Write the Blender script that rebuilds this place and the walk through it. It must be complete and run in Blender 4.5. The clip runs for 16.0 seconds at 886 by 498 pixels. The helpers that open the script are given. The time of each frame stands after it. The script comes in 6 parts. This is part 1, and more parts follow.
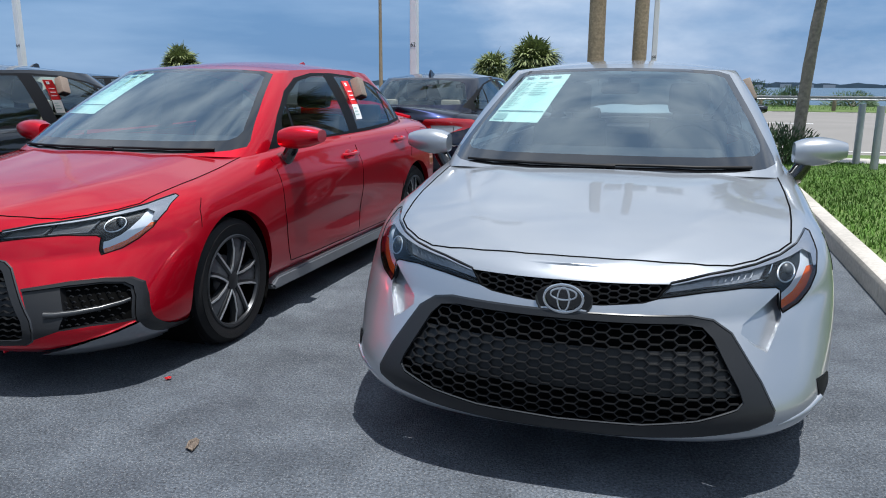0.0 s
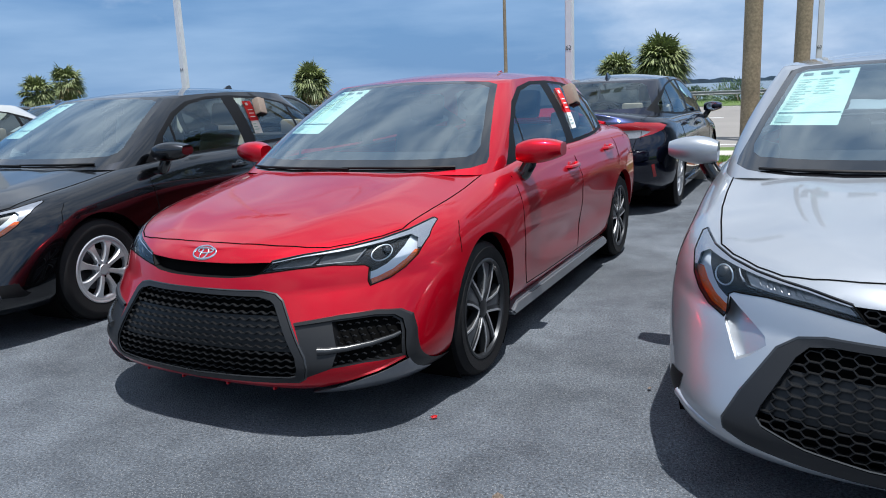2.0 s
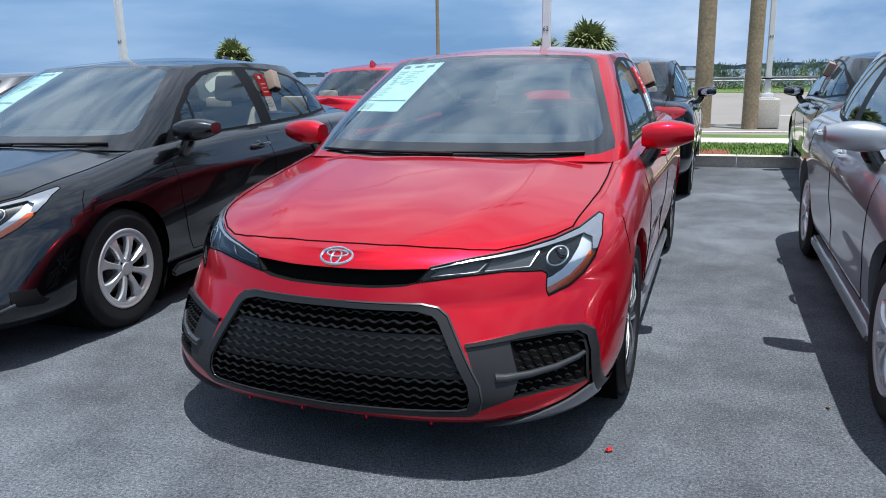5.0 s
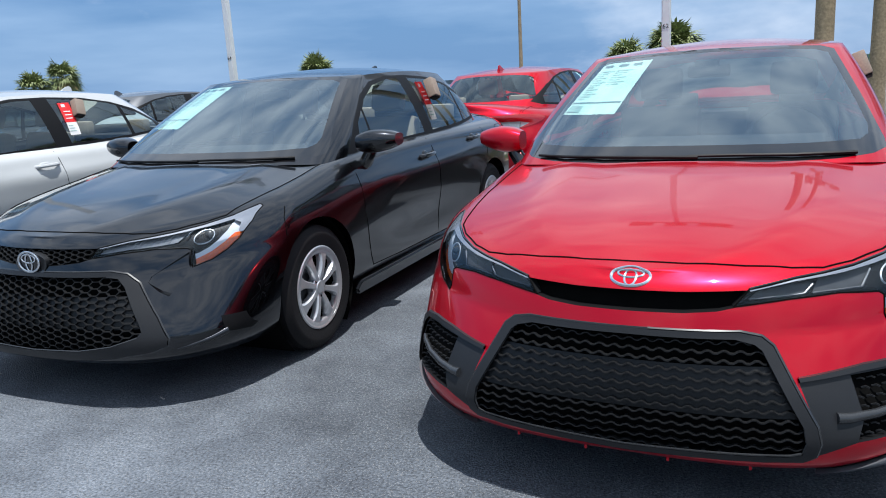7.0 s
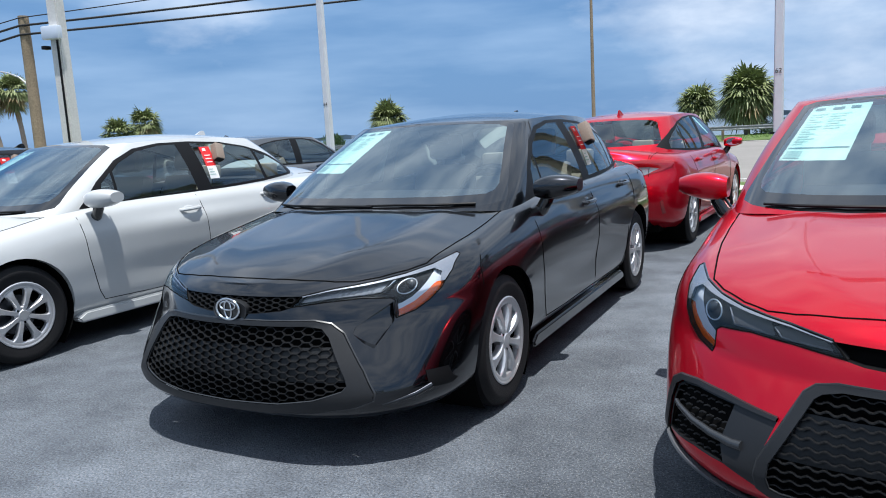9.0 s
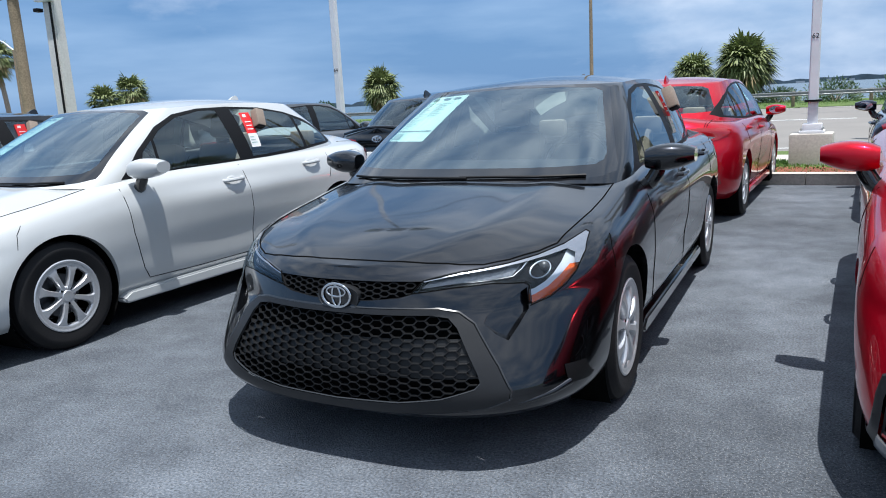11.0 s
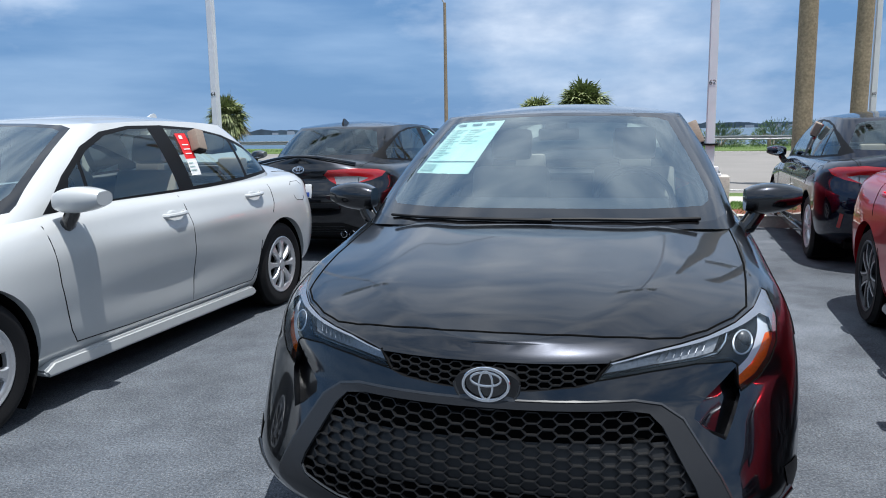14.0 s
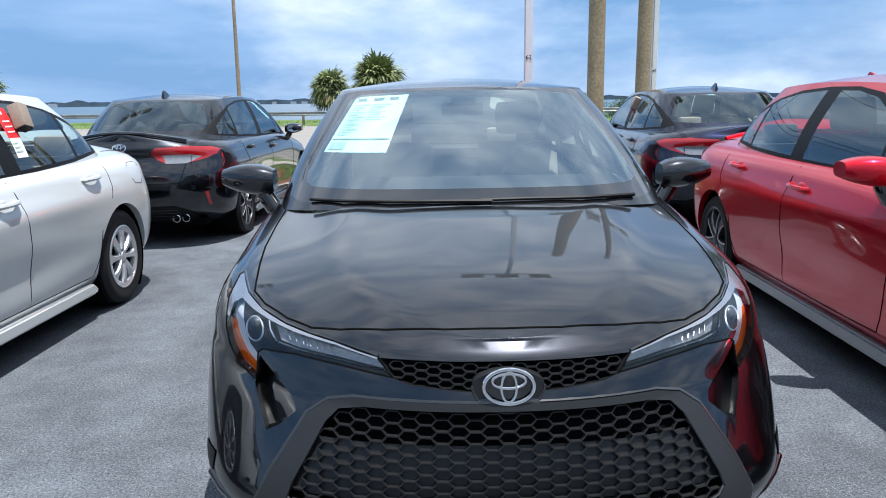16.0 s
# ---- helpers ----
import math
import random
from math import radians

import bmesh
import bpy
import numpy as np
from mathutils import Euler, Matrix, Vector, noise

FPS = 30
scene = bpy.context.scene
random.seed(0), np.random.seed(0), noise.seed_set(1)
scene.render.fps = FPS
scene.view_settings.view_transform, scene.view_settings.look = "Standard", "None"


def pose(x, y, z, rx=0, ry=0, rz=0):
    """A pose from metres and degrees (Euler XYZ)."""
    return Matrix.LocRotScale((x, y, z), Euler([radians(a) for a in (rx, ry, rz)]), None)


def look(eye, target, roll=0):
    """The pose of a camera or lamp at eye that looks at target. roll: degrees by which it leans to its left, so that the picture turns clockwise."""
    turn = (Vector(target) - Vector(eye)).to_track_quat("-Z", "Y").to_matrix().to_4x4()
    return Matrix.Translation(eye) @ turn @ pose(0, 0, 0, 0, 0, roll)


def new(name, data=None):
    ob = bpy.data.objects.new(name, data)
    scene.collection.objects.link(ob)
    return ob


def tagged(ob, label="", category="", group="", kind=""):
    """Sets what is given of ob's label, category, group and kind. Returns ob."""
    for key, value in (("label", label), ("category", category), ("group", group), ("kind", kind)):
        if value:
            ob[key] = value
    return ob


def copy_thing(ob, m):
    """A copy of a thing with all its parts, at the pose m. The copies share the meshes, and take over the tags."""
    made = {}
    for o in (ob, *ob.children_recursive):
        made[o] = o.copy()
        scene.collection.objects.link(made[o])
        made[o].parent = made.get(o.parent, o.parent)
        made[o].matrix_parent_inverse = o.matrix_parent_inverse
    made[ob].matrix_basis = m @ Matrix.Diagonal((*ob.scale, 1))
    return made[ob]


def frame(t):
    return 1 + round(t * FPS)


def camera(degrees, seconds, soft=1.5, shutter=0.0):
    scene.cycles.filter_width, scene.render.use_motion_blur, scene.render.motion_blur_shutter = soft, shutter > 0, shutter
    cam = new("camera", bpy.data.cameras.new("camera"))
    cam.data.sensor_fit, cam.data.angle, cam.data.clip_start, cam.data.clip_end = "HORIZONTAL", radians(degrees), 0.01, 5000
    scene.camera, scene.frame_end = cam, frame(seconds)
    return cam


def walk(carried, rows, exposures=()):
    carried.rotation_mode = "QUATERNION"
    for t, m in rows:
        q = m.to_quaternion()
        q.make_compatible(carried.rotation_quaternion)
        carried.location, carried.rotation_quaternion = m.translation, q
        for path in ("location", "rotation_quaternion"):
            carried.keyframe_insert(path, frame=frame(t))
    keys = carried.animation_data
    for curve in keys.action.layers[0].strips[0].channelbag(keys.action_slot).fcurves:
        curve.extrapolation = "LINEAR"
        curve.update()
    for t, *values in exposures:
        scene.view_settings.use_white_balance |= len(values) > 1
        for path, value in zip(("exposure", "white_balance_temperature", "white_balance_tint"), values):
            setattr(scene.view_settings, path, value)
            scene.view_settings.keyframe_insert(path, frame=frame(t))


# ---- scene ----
cam = camera(60.9, 16.0, soft=1.0)
PATH = [
    (0, (-0.172, 0.809, 1.287), (-0.34, 2.756, 0.861), 0.3),
    (0.5, (-0.362, 0.903, 1.295), (-0.69, 2.834, 0.891), -0.5),
    (1, (-0.533, 1.041, 1.312), (-1.013, 2.946, 0.936), -0.3),
    (1.5, (-0.718, 1.053, 1.301), (-1.22, 2.951, 0.921), -0.9),
    (2, (-0.891, 1.049, 1.308), (-1.365, 2.949, 0.903), -2.4),
    (2.5, (-1.086, 1.163, 1.294), (-1.613, 3.049, 0.886), -2.7),
    (3, (-1.268, 1.273, 1.297), (-1.889, 3.139, 0.932), -1.9),
    (3.5, (-1.436, 1.245, 1.296), (-2.027, 3.123, 0.943), -2.1),
    (3.7, (-1.503, 1.222, 1.307), (-2.036, 3.117, 0.954), -2.3),
    (5.8, (-2.198, 1.501, 1.277), (-2.399, 3.43, 0.788), -0.9),
    (6, (-2.287, 1.503, 1.285), (-2.486, 3.433, 0.798), -1.2),
    (6.5, (-2.425, 1.503, 1.288), (-2.699, 3.428, 0.816), -0.4),
    (7, (-2.589, 1.558, 1.287), (-3.044, 3.458, 0.859), -3.3),
    (7.5, (-2.791, 1.618, 1.315), (-3.454, 3.474, 0.974), -4.5),
    (8, (-2.99, 1.598, 1.303), (-3.681, 3.45, 0.995), -3.4),
    (8.5, (-3.146, 1.57, 1.309), (-3.723, 3.459, 0.995), -3.1),
    (9, (-3.257, 1.587, 1.313), (-3.863, 3.469, 1.009), -3.2),
    (9.2, (-3.314, 1.626, 1.294), (-3.946, 3.5, 0.996), -3.9),
    (11.3, (-3.998, 1.854, 1.322), (-4.568, 3.731, 0.932), -3.0),
    (11.5, (-4.066, 1.93, 1.323), (-4.693, 3.802, 1.001), -3.2),
    (12, (-4.234, 2.069, 1.32), (-4.921, 3.935, 1.103), -1.6),
    (12.5, (-4.444, 2.057, 1.341), (-4.978, 3.974, 1.141), -2.1),
    (13, (-4.651, 2.064, 1.327), (-5.096, 4.003, 1.12), -2.2),
    (13.5, (-4.851, 2.223, 1.309), (-5.231, 4.173, 1.081), -1.4),
    (14, (-5.023, 2.33, 1.298), (-5.18, 4.3, 0.989), -0.9),
    (14.5, (-5.177, 2.337, 1.301), (-5.07, 4.293, 0.896), -1.7),
    (15, (-5.314, 2.351, 1.301), (-5.033, 4.277, 0.839), -0.8),
    (15.5, (-5.436, 2.454, 1.288), (-5.103, 4.371, 0.825), -1.3),
    (16, (-5.55, 2.586, 1.314), (-5.171, 4.512, 0.928), -0.8),
]
walk(cam, [(t, look(eye, target, roll)) for t, eye, target, roll in PATH], [(0.0, 0.30, 6100, 9), (3.5, 0.48, 6100, 9), (9.0, 0.48, 6100, 9), (11.5, 0.46, 6050, 9), (12.5, 0.22, 6050, 9), (13.5, 0.22, 6050, 9), (14.5, 0.70, 6150, 9), (15.5, 0.86, 6150, 9), (16.0, 0.82, 6150, 9)])

# ---- sky and sun ----
SUN = Vector((0.12, -0.16, 0.95)).normalized()
world = bpy.data.worlds.new("sky")
scene.world = world
world.use_nodes = True


def sky_nodes():
    nt = world.node_tree
    nt.nodes.clear()
    out = nt.nodes.new("ShaderNodeOutputWorld")
    bg = nt.nodes.new("ShaderNodeBackground")
    sky = nt.nodes.new("ShaderNodeTexSky")
    sky.sky_type, sky.sun_disc = "NISHITA", False
    sky.sun_elevation = math.asin(SUN.z)
    sky.sun_rotation = math.atan2(SUN.x, SUN.y)
    sky.air_density, sky.dust_density, sky.ozone_density = 1.0, 1.2, 2.2
    scale = nt.nodes.new("ShaderNodeVectorMath")
    scale.operation = "SCALE"
    scale.inputs[3].default_value = 0.085
    nt.links.new(sky.outputs[0], scale.inputs[0])
    co = nt.nodes.new("ShaderNodeTexCoord")
    squash = nt.nodes.new("ShaderNodeMapping")
    squash.inputs["Scale"].default_value = (1.0, 1.0, 2.4)
    squash.inputs["Location"].default_value = (0.35, 0.1, 0.0)
    nt.links.new(co.outputs["Generated"], squash.inputs[0])
    big = nt.nodes.new("ShaderNodeTexNoise")
    big.inputs["Scale"].default_value, big.inputs["Detail"].default_value = 2.0, 10
    big.inputs["Roughness"].default_value, big.inputs["Distortion"].default_value = 0.58, 0.0
    nt.links.new(squash.outputs[0], big.inputs["Vector"])
    mask = nt.nodes.new("ShaderNodeValToRGB")
    mask.color_ramp.elements[0].position, mask.color_ramp.elements[1].position = 0.47, 0.72
    mask.color_ramp.elements[0].color, mask.color_ramp.elements[1].color = (0, 0, 0, 1), (0.97, 0.97, 0.97, 1)
    # cloud cover thickens overhead
    parts = nt.nodes.new("ShaderNodeSeparateXYZ")
    nt.links.new(co.outputs["Generated"], parts.inputs[0])
    over = nt.nodes.new("ShaderNodeMapRange")
    over.inputs[1].default_value, over.inputs[2].default_value = 0.22, 0.55
    over.inputs[3].default_value, over.inputs[4].default_value = 0.0, 0.30
    nt.links.new(parts.outputs[2], over.inputs[0])
    # and towards the east, where the white heaps stand
    east = nt.nodes.new("ShaderNodeMapRange")
    east.inputs[1].default_value, east.inputs[2].default_value = -0.42, 0.02
    east.inputs[3].default_value, east.inputs[4].default_value = -0.12, 0.045
    nt.links.new(parts.outputs[0], east.inputs[0])
    lean = nt.nodes.new("ShaderNodeMath")
    nt.links.new(big.outputs[0], lean.inputs[0])
    nt.links.new(east.outputs[0], lean.inputs[1])
    cover = nt.nodes.new("ShaderNodeMath")
    nt.links.new(lean.outputs[0], cover.inputs[0])
    nt.links.new(over.outputs[0], cover.inputs[1])
    nt.links.new(cover.outputs[0], mask.inputs[0])
    shade = nt.nodes.new("ShaderNodeTexNoise")
    shade.inputs["Scale"].default_value, shade.inputs["Detail"].default_value = 6.0, 9
    nt.links.new(squash.outputs[0], shade.inputs["Vector"])
    white = nt.nodes.new("ShaderNodeValToRGB")
    white.color_ramp.elements[0].position, white.color_ramp.elements[1].position = 0.35, 0.65
    white.color_ramp.elements[0].color, white.color_ramp.elements[1].color = (0.30, 0.39, 0.53, 1), (0.74, 0.78, 0.84, 1)
    nt.links.new(shade.outputs[0], white.inputs[0])
    # a slate-blue storm bank lies over most of the clear sky
    bank = nt.nodes.new("ShaderNodeMix")
    bank.data_type = "RGBA"
    bank.inputs[0].default_value = 0.90
    # with paler veils of thin cloud drawn through it
    veil = nt.nodes.new("ShaderNodeTexNoise")
    veil.inputs["Scale"].default_value, veil.inputs["Detail"].default_value = 3.6, 8
    veil.inputs["Roughness"].default_value = 0.5
    flat = nt.nodes.new("ShaderNodeMapping")
    flat.inputs["Scale"].default_value = (0.8, 0.8, 4.5)
    flat.inputs["Location"].default_value = (1.7, 0.6, 0.3)
    nt.links.new(co.outputs["Generated"], flat.inputs[0])
    nt.links.new(flat.outputs[0], veil.inputs["Vector"])
    tones = nt.nodes.new("ShaderNodeValToRGB")
    tones.color_ramp.elements[0].position, tones.color_ramp.elements[1].position = 0.40, 0.68
    tones.color_ramp.elements[0].color, tones.color_ramp.elements[1].color = (0.125, 0.243, 0.435, 1), (0.25, 0.375, 0.56, 1)
    nt.links.new(veil.outputs[0], tones.inputs[0])
    nt.links.new(tones.outputs[0], bank.inputs[7])
    nt.links.new(scale.outputs[0], bank.inputs[6])
    mix = nt.nodes.new("ShaderNodeMix")
    mix.data_type = "RGBA"
    nt.links.new(mask.outputs[0], mix.inputs[0])
    nt.links.new(bank.outputs[2], mix.inputs[6])
    nt.links.new(white.outputs[0], mix.inputs[7])
    nt.links.new(mix.outputs[2], bg.inputs[0])
    nt.links.new(bg.outputs[0], out.inputs[0])


sky_nodes()
sun = new("sun", bpy.data.lights.new("sun", "SUN"))
sun.data.energy, sun.data.angle, sun.data.color = 5.0, radians(0.55), (1.0, 0.95, 0.88)
sun.matrix_world = look(SUN * 60, (0, 0, 0))

# ---- materials ----
MATS = {}


def mat(name, color, rough=0.5, metal=0.0, noise=0.0, nscale=40.0, bump=0.0, bscale=200.0, coat=0.0, spec=0.5, blotch=0.0, blscale=1.5):
    """A surface with grain at one scale, blotches at a larger one, and fine relief."""
    if name in MATS:
        return MATS[name]
    m = bpy.data.materials.new(name)
    m.use_nodes = True
    nt = m.node_tree
    p = nt.nodes["Principled BSDF"]
    p.inputs["Roughness"].default_value, p.inputs["Metallic"].default_value = rough, metal
    p.inputs["Coat Weight"].default_value, p.inputs["Coat Roughness"].default_value = coat, 0.03
    p.inputs["Specular IOR Level"].default_value = spec
    p.inputs["Base Color"].default_value = (*color, 1)
    co = nt.nodes.new("ShaderNodeTexCoord")
    last = None
    for amount, sc in ((noise, nscale), (blotch, blscale)):
        if amount:
            tex = nt.nodes.new("ShaderNodeTexNoise")
            tex.inputs["Scale"].default_value, tex.inputs["Detail"].default_value = sc, 5
            nt.links.new(co.outputs["Object"], tex.inputs["Vector"])
            rng = nt.nodes.new("ShaderNodeMapRange")
            rng.inputs[1].default_value, rng.inputs[2].default_value = 0.25, 0.75
            rng.inputs[3].default_value, rng.inputs[4].default_value = 1 - amount, 1 + amount
            nt.links.new(tex.outputs[0], rng.inputs[0])
            mul = nt.nodes.new("ShaderNodeVectorMath")
            mul.operation = "SCALE"
            mul.inputs[0].default_value = color
            if last:
                nt.links.new(last, mul.inputs[0])
            nt.links.new(rng.outputs[0], mul.inputs[3])
            last = mul.outputs[0]
    if last:
        nt.links.new(last, p.inputs["Base Color"])
    if bump:
        tex = nt.nodes.new("ShaderNodeTexNoise")
        tex.inputs["Scale"].default_value, tex.inputs["Detail"].default_value = bscale, 3
        nt.links.new(co.outputs["Object"], tex.inputs["Vector"])
        b = nt.nodes.new("ShaderNodeBump")
        b.inputs["Strength"].default_value, b.inputs["Distance"].default_value = bump, 0.01
        nt.links.new(tex.outputs[0], b.inputs["Height"])
        nt.links.new(b.outputs[0], p.inputs["Normal"])
    MATS[name] = m
    return m


def glass_mat(name, tint, gloss=0.12, rough=0.0, ior=1.5):
    """A thin tinted pane: clear with a mirror coat that grows towards grazing."""
    m = bpy.data.materials.new(name)
    m.use_nodes = True
    nt = m.node_tree
    nt.nodes.clear()
    out = nt.nodes.new("ShaderNodeOutputMaterial")
    tr = nt.nodes.new("ShaderNodeBsdfTransparent")
    tr.inputs[0].default_value = (*tint, 1)
    gl = nt.nodes.new("ShaderNodeBsdfGlossy")
    gl.inputs["Roughness"].default_value = rough
    gl.inputs["Color"].default_value = (0.80, 0.93, 1.0, 1)
    lw = nt.nodes.new("ShaderNodeFresnel")
    lw.inputs["IOR"].default_value = ior
    add = nt.nodes.new("ShaderNodeMath")
    add.inputs[1].default_value = gloss
    add.use_clamp = True
    nt.links.new(lw.outputs[0], add.inputs[0])
    mix = nt.nodes.new("ShaderNodeMixShader")
    nt.links.new(add.outputs[0], mix.inputs[0])
    nt.links.new(tr.outputs[0], mix.inputs[1])
    nt.links.new(gl.outputs[0], mix.inputs[2])
    nt.links.new(mix.outputs[0], out.inputs[0])
    MATS[name] = m
    return m


def paint_mat(name, color, metal=0.5, rough=0.32, flake=0.25, spec=0.4, ior=1.5):
    """Car lacquer: a metallic base with fine flake under a clear coat."""
    m = mat(name, color, rough=rough, metal=metal, noise=flake, nscale=900.0, coat=1.0, spec=spec, blotch=0.05, blscale=2.0)
    m.node_tree.nodes["Principled BSDF"].inputs["Coat IOR"].default_value = ior
    return m


RED = paint_mat("red_lacquer", (0.52, 0.0025, 0.016), 0.64, 0.30, 0.12, 0.05, 1.40)
SILVER = paint_mat("silver_lacquer", (0.40, 0.42, 0.45), 0.7, 0.34, 0.06)
BLACK = paint_mat("black_lacquer", (0.014, 0.015, 0.0185), 1.0, 0.30, 0.25, 0.05, 1.6)
NAVY = paint_mat("navy_lacquer", (0.006, 0.008, 0.022), 1.0, 0.34, 0.25, 0.1, 1.55)
WHITE = paint_mat("white_lacquer", (0.44, 0.455, 0.46), 0.0, 0.35, 0.02)
GREY = paint_mat("grey_lacquer", (0.10, 0.105, 0.115), 0.6, 0.34, 0.2)
GLASS = glass_mat("windscreen_glass", (0.48, 0.58, 0.58), 0.23)
DARKGLASS = glass_mat("side_glass", (0.60, 0.67, 0.66), 0.06)
LENS = glass_mat("lamp_lens", (0.92, 0.94, 0.96), 0.0, 0.0, 1.38)
PLASTIC = mat("black_plastic", (0.006, 0.0062, 0.007), 0.5, spec=0.16, noise=0.2, nscale=300, bump=0.05, bscale=600)
SATIN = mat("satin_grey_plastic", (0.0135, 0.0142, 0.016), 0.40, spec=0.35, noise=0.15, nscale=300, bump=0.04, bscale=700)
GRILLE = mat("grille_plastic", (0.010, 0.0105, 0.0115), 0.42, spec=0.3, noise=0.15, nscale=300)
BEAD = mat("grey_moulding", (0.022, 0.0235, 0.026), 0.26, spec=0.5, noise=0.12, nscale=200, coat=0.3)
LAMPBEZEL = mat("lamp_bezel_silver", (0.30, 0.32, 0.36), 0.22, 0.75, noise=0.06, nscale=60, coat=0.6)
LAMPHOUSE = mat("lamp_housing", (0.010, 0.0105, 0.012), 0.35, spec=0.25, noise=0.2, nscale=120)
SPOKEGREY = mat("spoke_grey", (0.17, 0.175, 0.185), 0.4, 0.7, noise=0.08, nscale=80)
GLOSSBLACK = mat("gloss_black_plastic", (0.006, 0.006, 0.007), 0.12, coat=1.0, noise=0.1, nscale=50)
# near-black: painted shade for gaps and openings, also used on plain dark parts
CAVITY = mat("shade_black", (0.003, 0.003, 0.003), 0.9, spec=0.05, noise=0.2)
CHROME = mat("chrome", (0.75, 0.77, 0.80), 0.08, 1.0, noise=0.03, nscale=30)
BRIGHT = mat("bright_trim", (0.66, 0.70, 0.76), 0.28, 0.25, noise=0.04, nscale=40)
SILVERTRIM = mat("silver_trim", (0.10, 0.106, 0.117), 0.3, 0.8, noise=0.08, nscale=60)
SPOILER = mat("silver_spoiler_paint", (0.18, 0.19, 0.21), 0.3, 0.5, noise=0.05, nscale=60, coat=0.6)
SEGMENT = mat("smoked_lamp_segment", (0.055, 0.058, 0.063), 0.35, noise=0.1, nscale=60)
AMBER = mat("amber_reflector", (0.85, 0.13, 0.008), 0.25, coat=1.0, noise=0.25, nscale=160)
REDLAMP = mat("red_lamp", (0.30, 0.004, 0.007), 0.18, coat=1.0, noise=0.2, nscale=120)
CLEARLAMP = mat("clear_lamp", (0.22, 0.23, 0.25), 0.22, 0.3, coat=1.0, noise=0.3, nscale=90)
RUBBER = mat("tyre_rubber", (0.008, 0.008, 0.009), 0.65, spec=0.25, noise=0.25, nscale=120, bump=0.15, bscale=250)
RIM = mat("alloy_silver", (0.60, 0.61, 0.63), 0.35, 0.75, noise=0.06, nscale=80)
RIMDARK = mat("alloy_dark", (0.03, 0.032, 0.036), 0.35, 0.5, noise=0.1, nscale=80)
SEATDARK = mat("charcoal_cloth", (0.02, 0.021, 0.023), 0.9, noise=0.3, nscale=400, bump=0.2, bscale=500)
SEATLIGHT = mat("beige_cloth", (0.36, 0.33, 0.28), 0.9, noise=0.15, nscale=400, bump=0.2, bscale=500)
PAPER = mat("mint_paper", (0.62, 0.80, 0.74), 0.7, noise=0.03, nscale=20)
DASH = mat("dashboard_plastic", (0.022, 0.023, 0.025), 0.8, noise=0.2, nscale=200)
PAPERDIM = mat("faded_print", (0.36, 0.50, 0.47), 0.8, noise=0.2, nscale=200)
INK = mat("print_ink", (0.12, 0.20, 0.22), 0.8, noise=0.2, nscale=200)
TAGRED = mat("red_card", (0.72, 0.025, 0.03), 0.5, noise=0.05, nscale=30)
PLATEBLUE = mat("blue_print", (0.03, 0.08, 0.36), 0.5, noise=0.05, nscale=30)
TAGWHITE = mat("white_card", (0.80, 0.80, 0.80), 0.6, noise=0.03, nscale=30)
BOXTAN = mat("tan_plastic", (0.24, 0.19, 0.15), 0.6, noise=0.15, nscale=90, bump=0.1)
WOOD = mat("weathered_pole_wood", (0.23, 0.18, 0.12), 0.9, noise=0.35, nscale=18, bump=0.5, bscale=30, blotch=0.25, blscale=1.2)
PALEPOLE = mat("pale_painted_steel", (0.62, 0.63, 0.66), 0.5, noise=0.05, nscale=8, blotch=0.06, blscale=0.8)
PALECONCRETE = mat("pale_concrete", (0.55, 0.54, 0.52), 0.9, noise=0.10, nscale=20, bump=0.2, bscale=60, blotch=0.10, blscale=1.0)
CONCRETE = mat("concrete", (0.43, 0.40, 0.36), 0.92, noise=0.16, nscale=30, bump=0.3, bscale=80, blotch=0.18, blscale=1.3)
GALV = mat("galvanised_steel", (0.42, 0.43, 0.44), 0.45, 0.7, noise=0.12, nscale=10, blotch=0.1)
CABLE = mat("cable_rubber", (0.01, 0.01, 0.011), 0.7)
BARK = mat("palm_bark", (0.25, 0.21, 0.17), 0.95, noise=0.35, nscale=14, bump=0.8, bscale=25)
FROND = mat("palm_frond", (0.15, 0.18, 0.065), 0.55, noise=0.35, nscale=6, blotch=0.3, blscale=1.5)
FRONDDRY = mat("dry_palm_frond", (0.20, 0.15, 0.07), 0.8, noise=0.3, nscale=6)
LEAF = mat("shrub_leaf", (0.035, 0.075, 0.022), 0.6, noise=0.35, nscale=8)
GRASS = mat("grass_blade", (0.085, 0.17, 0.022), 0.7, noise=0.3, nscale=9, blotch=0.25, blscale=1.0)
SOIL = mat("lawn_soil", (0.08, 0.125, 0.026), 0.95, noise=0.4, nscale=35, bump=0.8, bscale=60, blotch=0.3, blscale=0.9)
MULCH = mat("red_mulch", (0.19, 0.055, 0.03), 0.95, noise=0.5, nscale=50, bump=1.0, bscale=70, blotch=0.2)
ROADPALE = mat("pale_road", (0.19, 0.178, 0.165), 0.9, noise=0.1, nscale=40, blotch=0.1, blscale=0.4)
ROADPAINT = mat("road_paint", (0.78, 0.78, 0.76), 0.7, noise=0.08, nscale=20)
WATER = mat("sea_water", (0.06, 0.09, 0.11), 0.22, noise=0.15, nscale=0.1, bump=0.6, bscale=0.7)
# distance haze is mixed into these two blue-grey base colours
SHORE = mat("hazed_shore_trees", (0.06, 0.095, 0.13), 0.9, noise=0.35, nscale=0.05, blotch=0.2, blscale=0.01)
SHOREPALE = mat("hazed_far_buildings", (0.26, 0.30, 0.36), 0.8, noise=0.1, nscale=0.05)
STUCCO = mat("white_stucco", (0.70, 0.69, 0.66), 0.9, noise=0.05, nscale=30, bump=0.2, bscale=80, blotch=0.06)


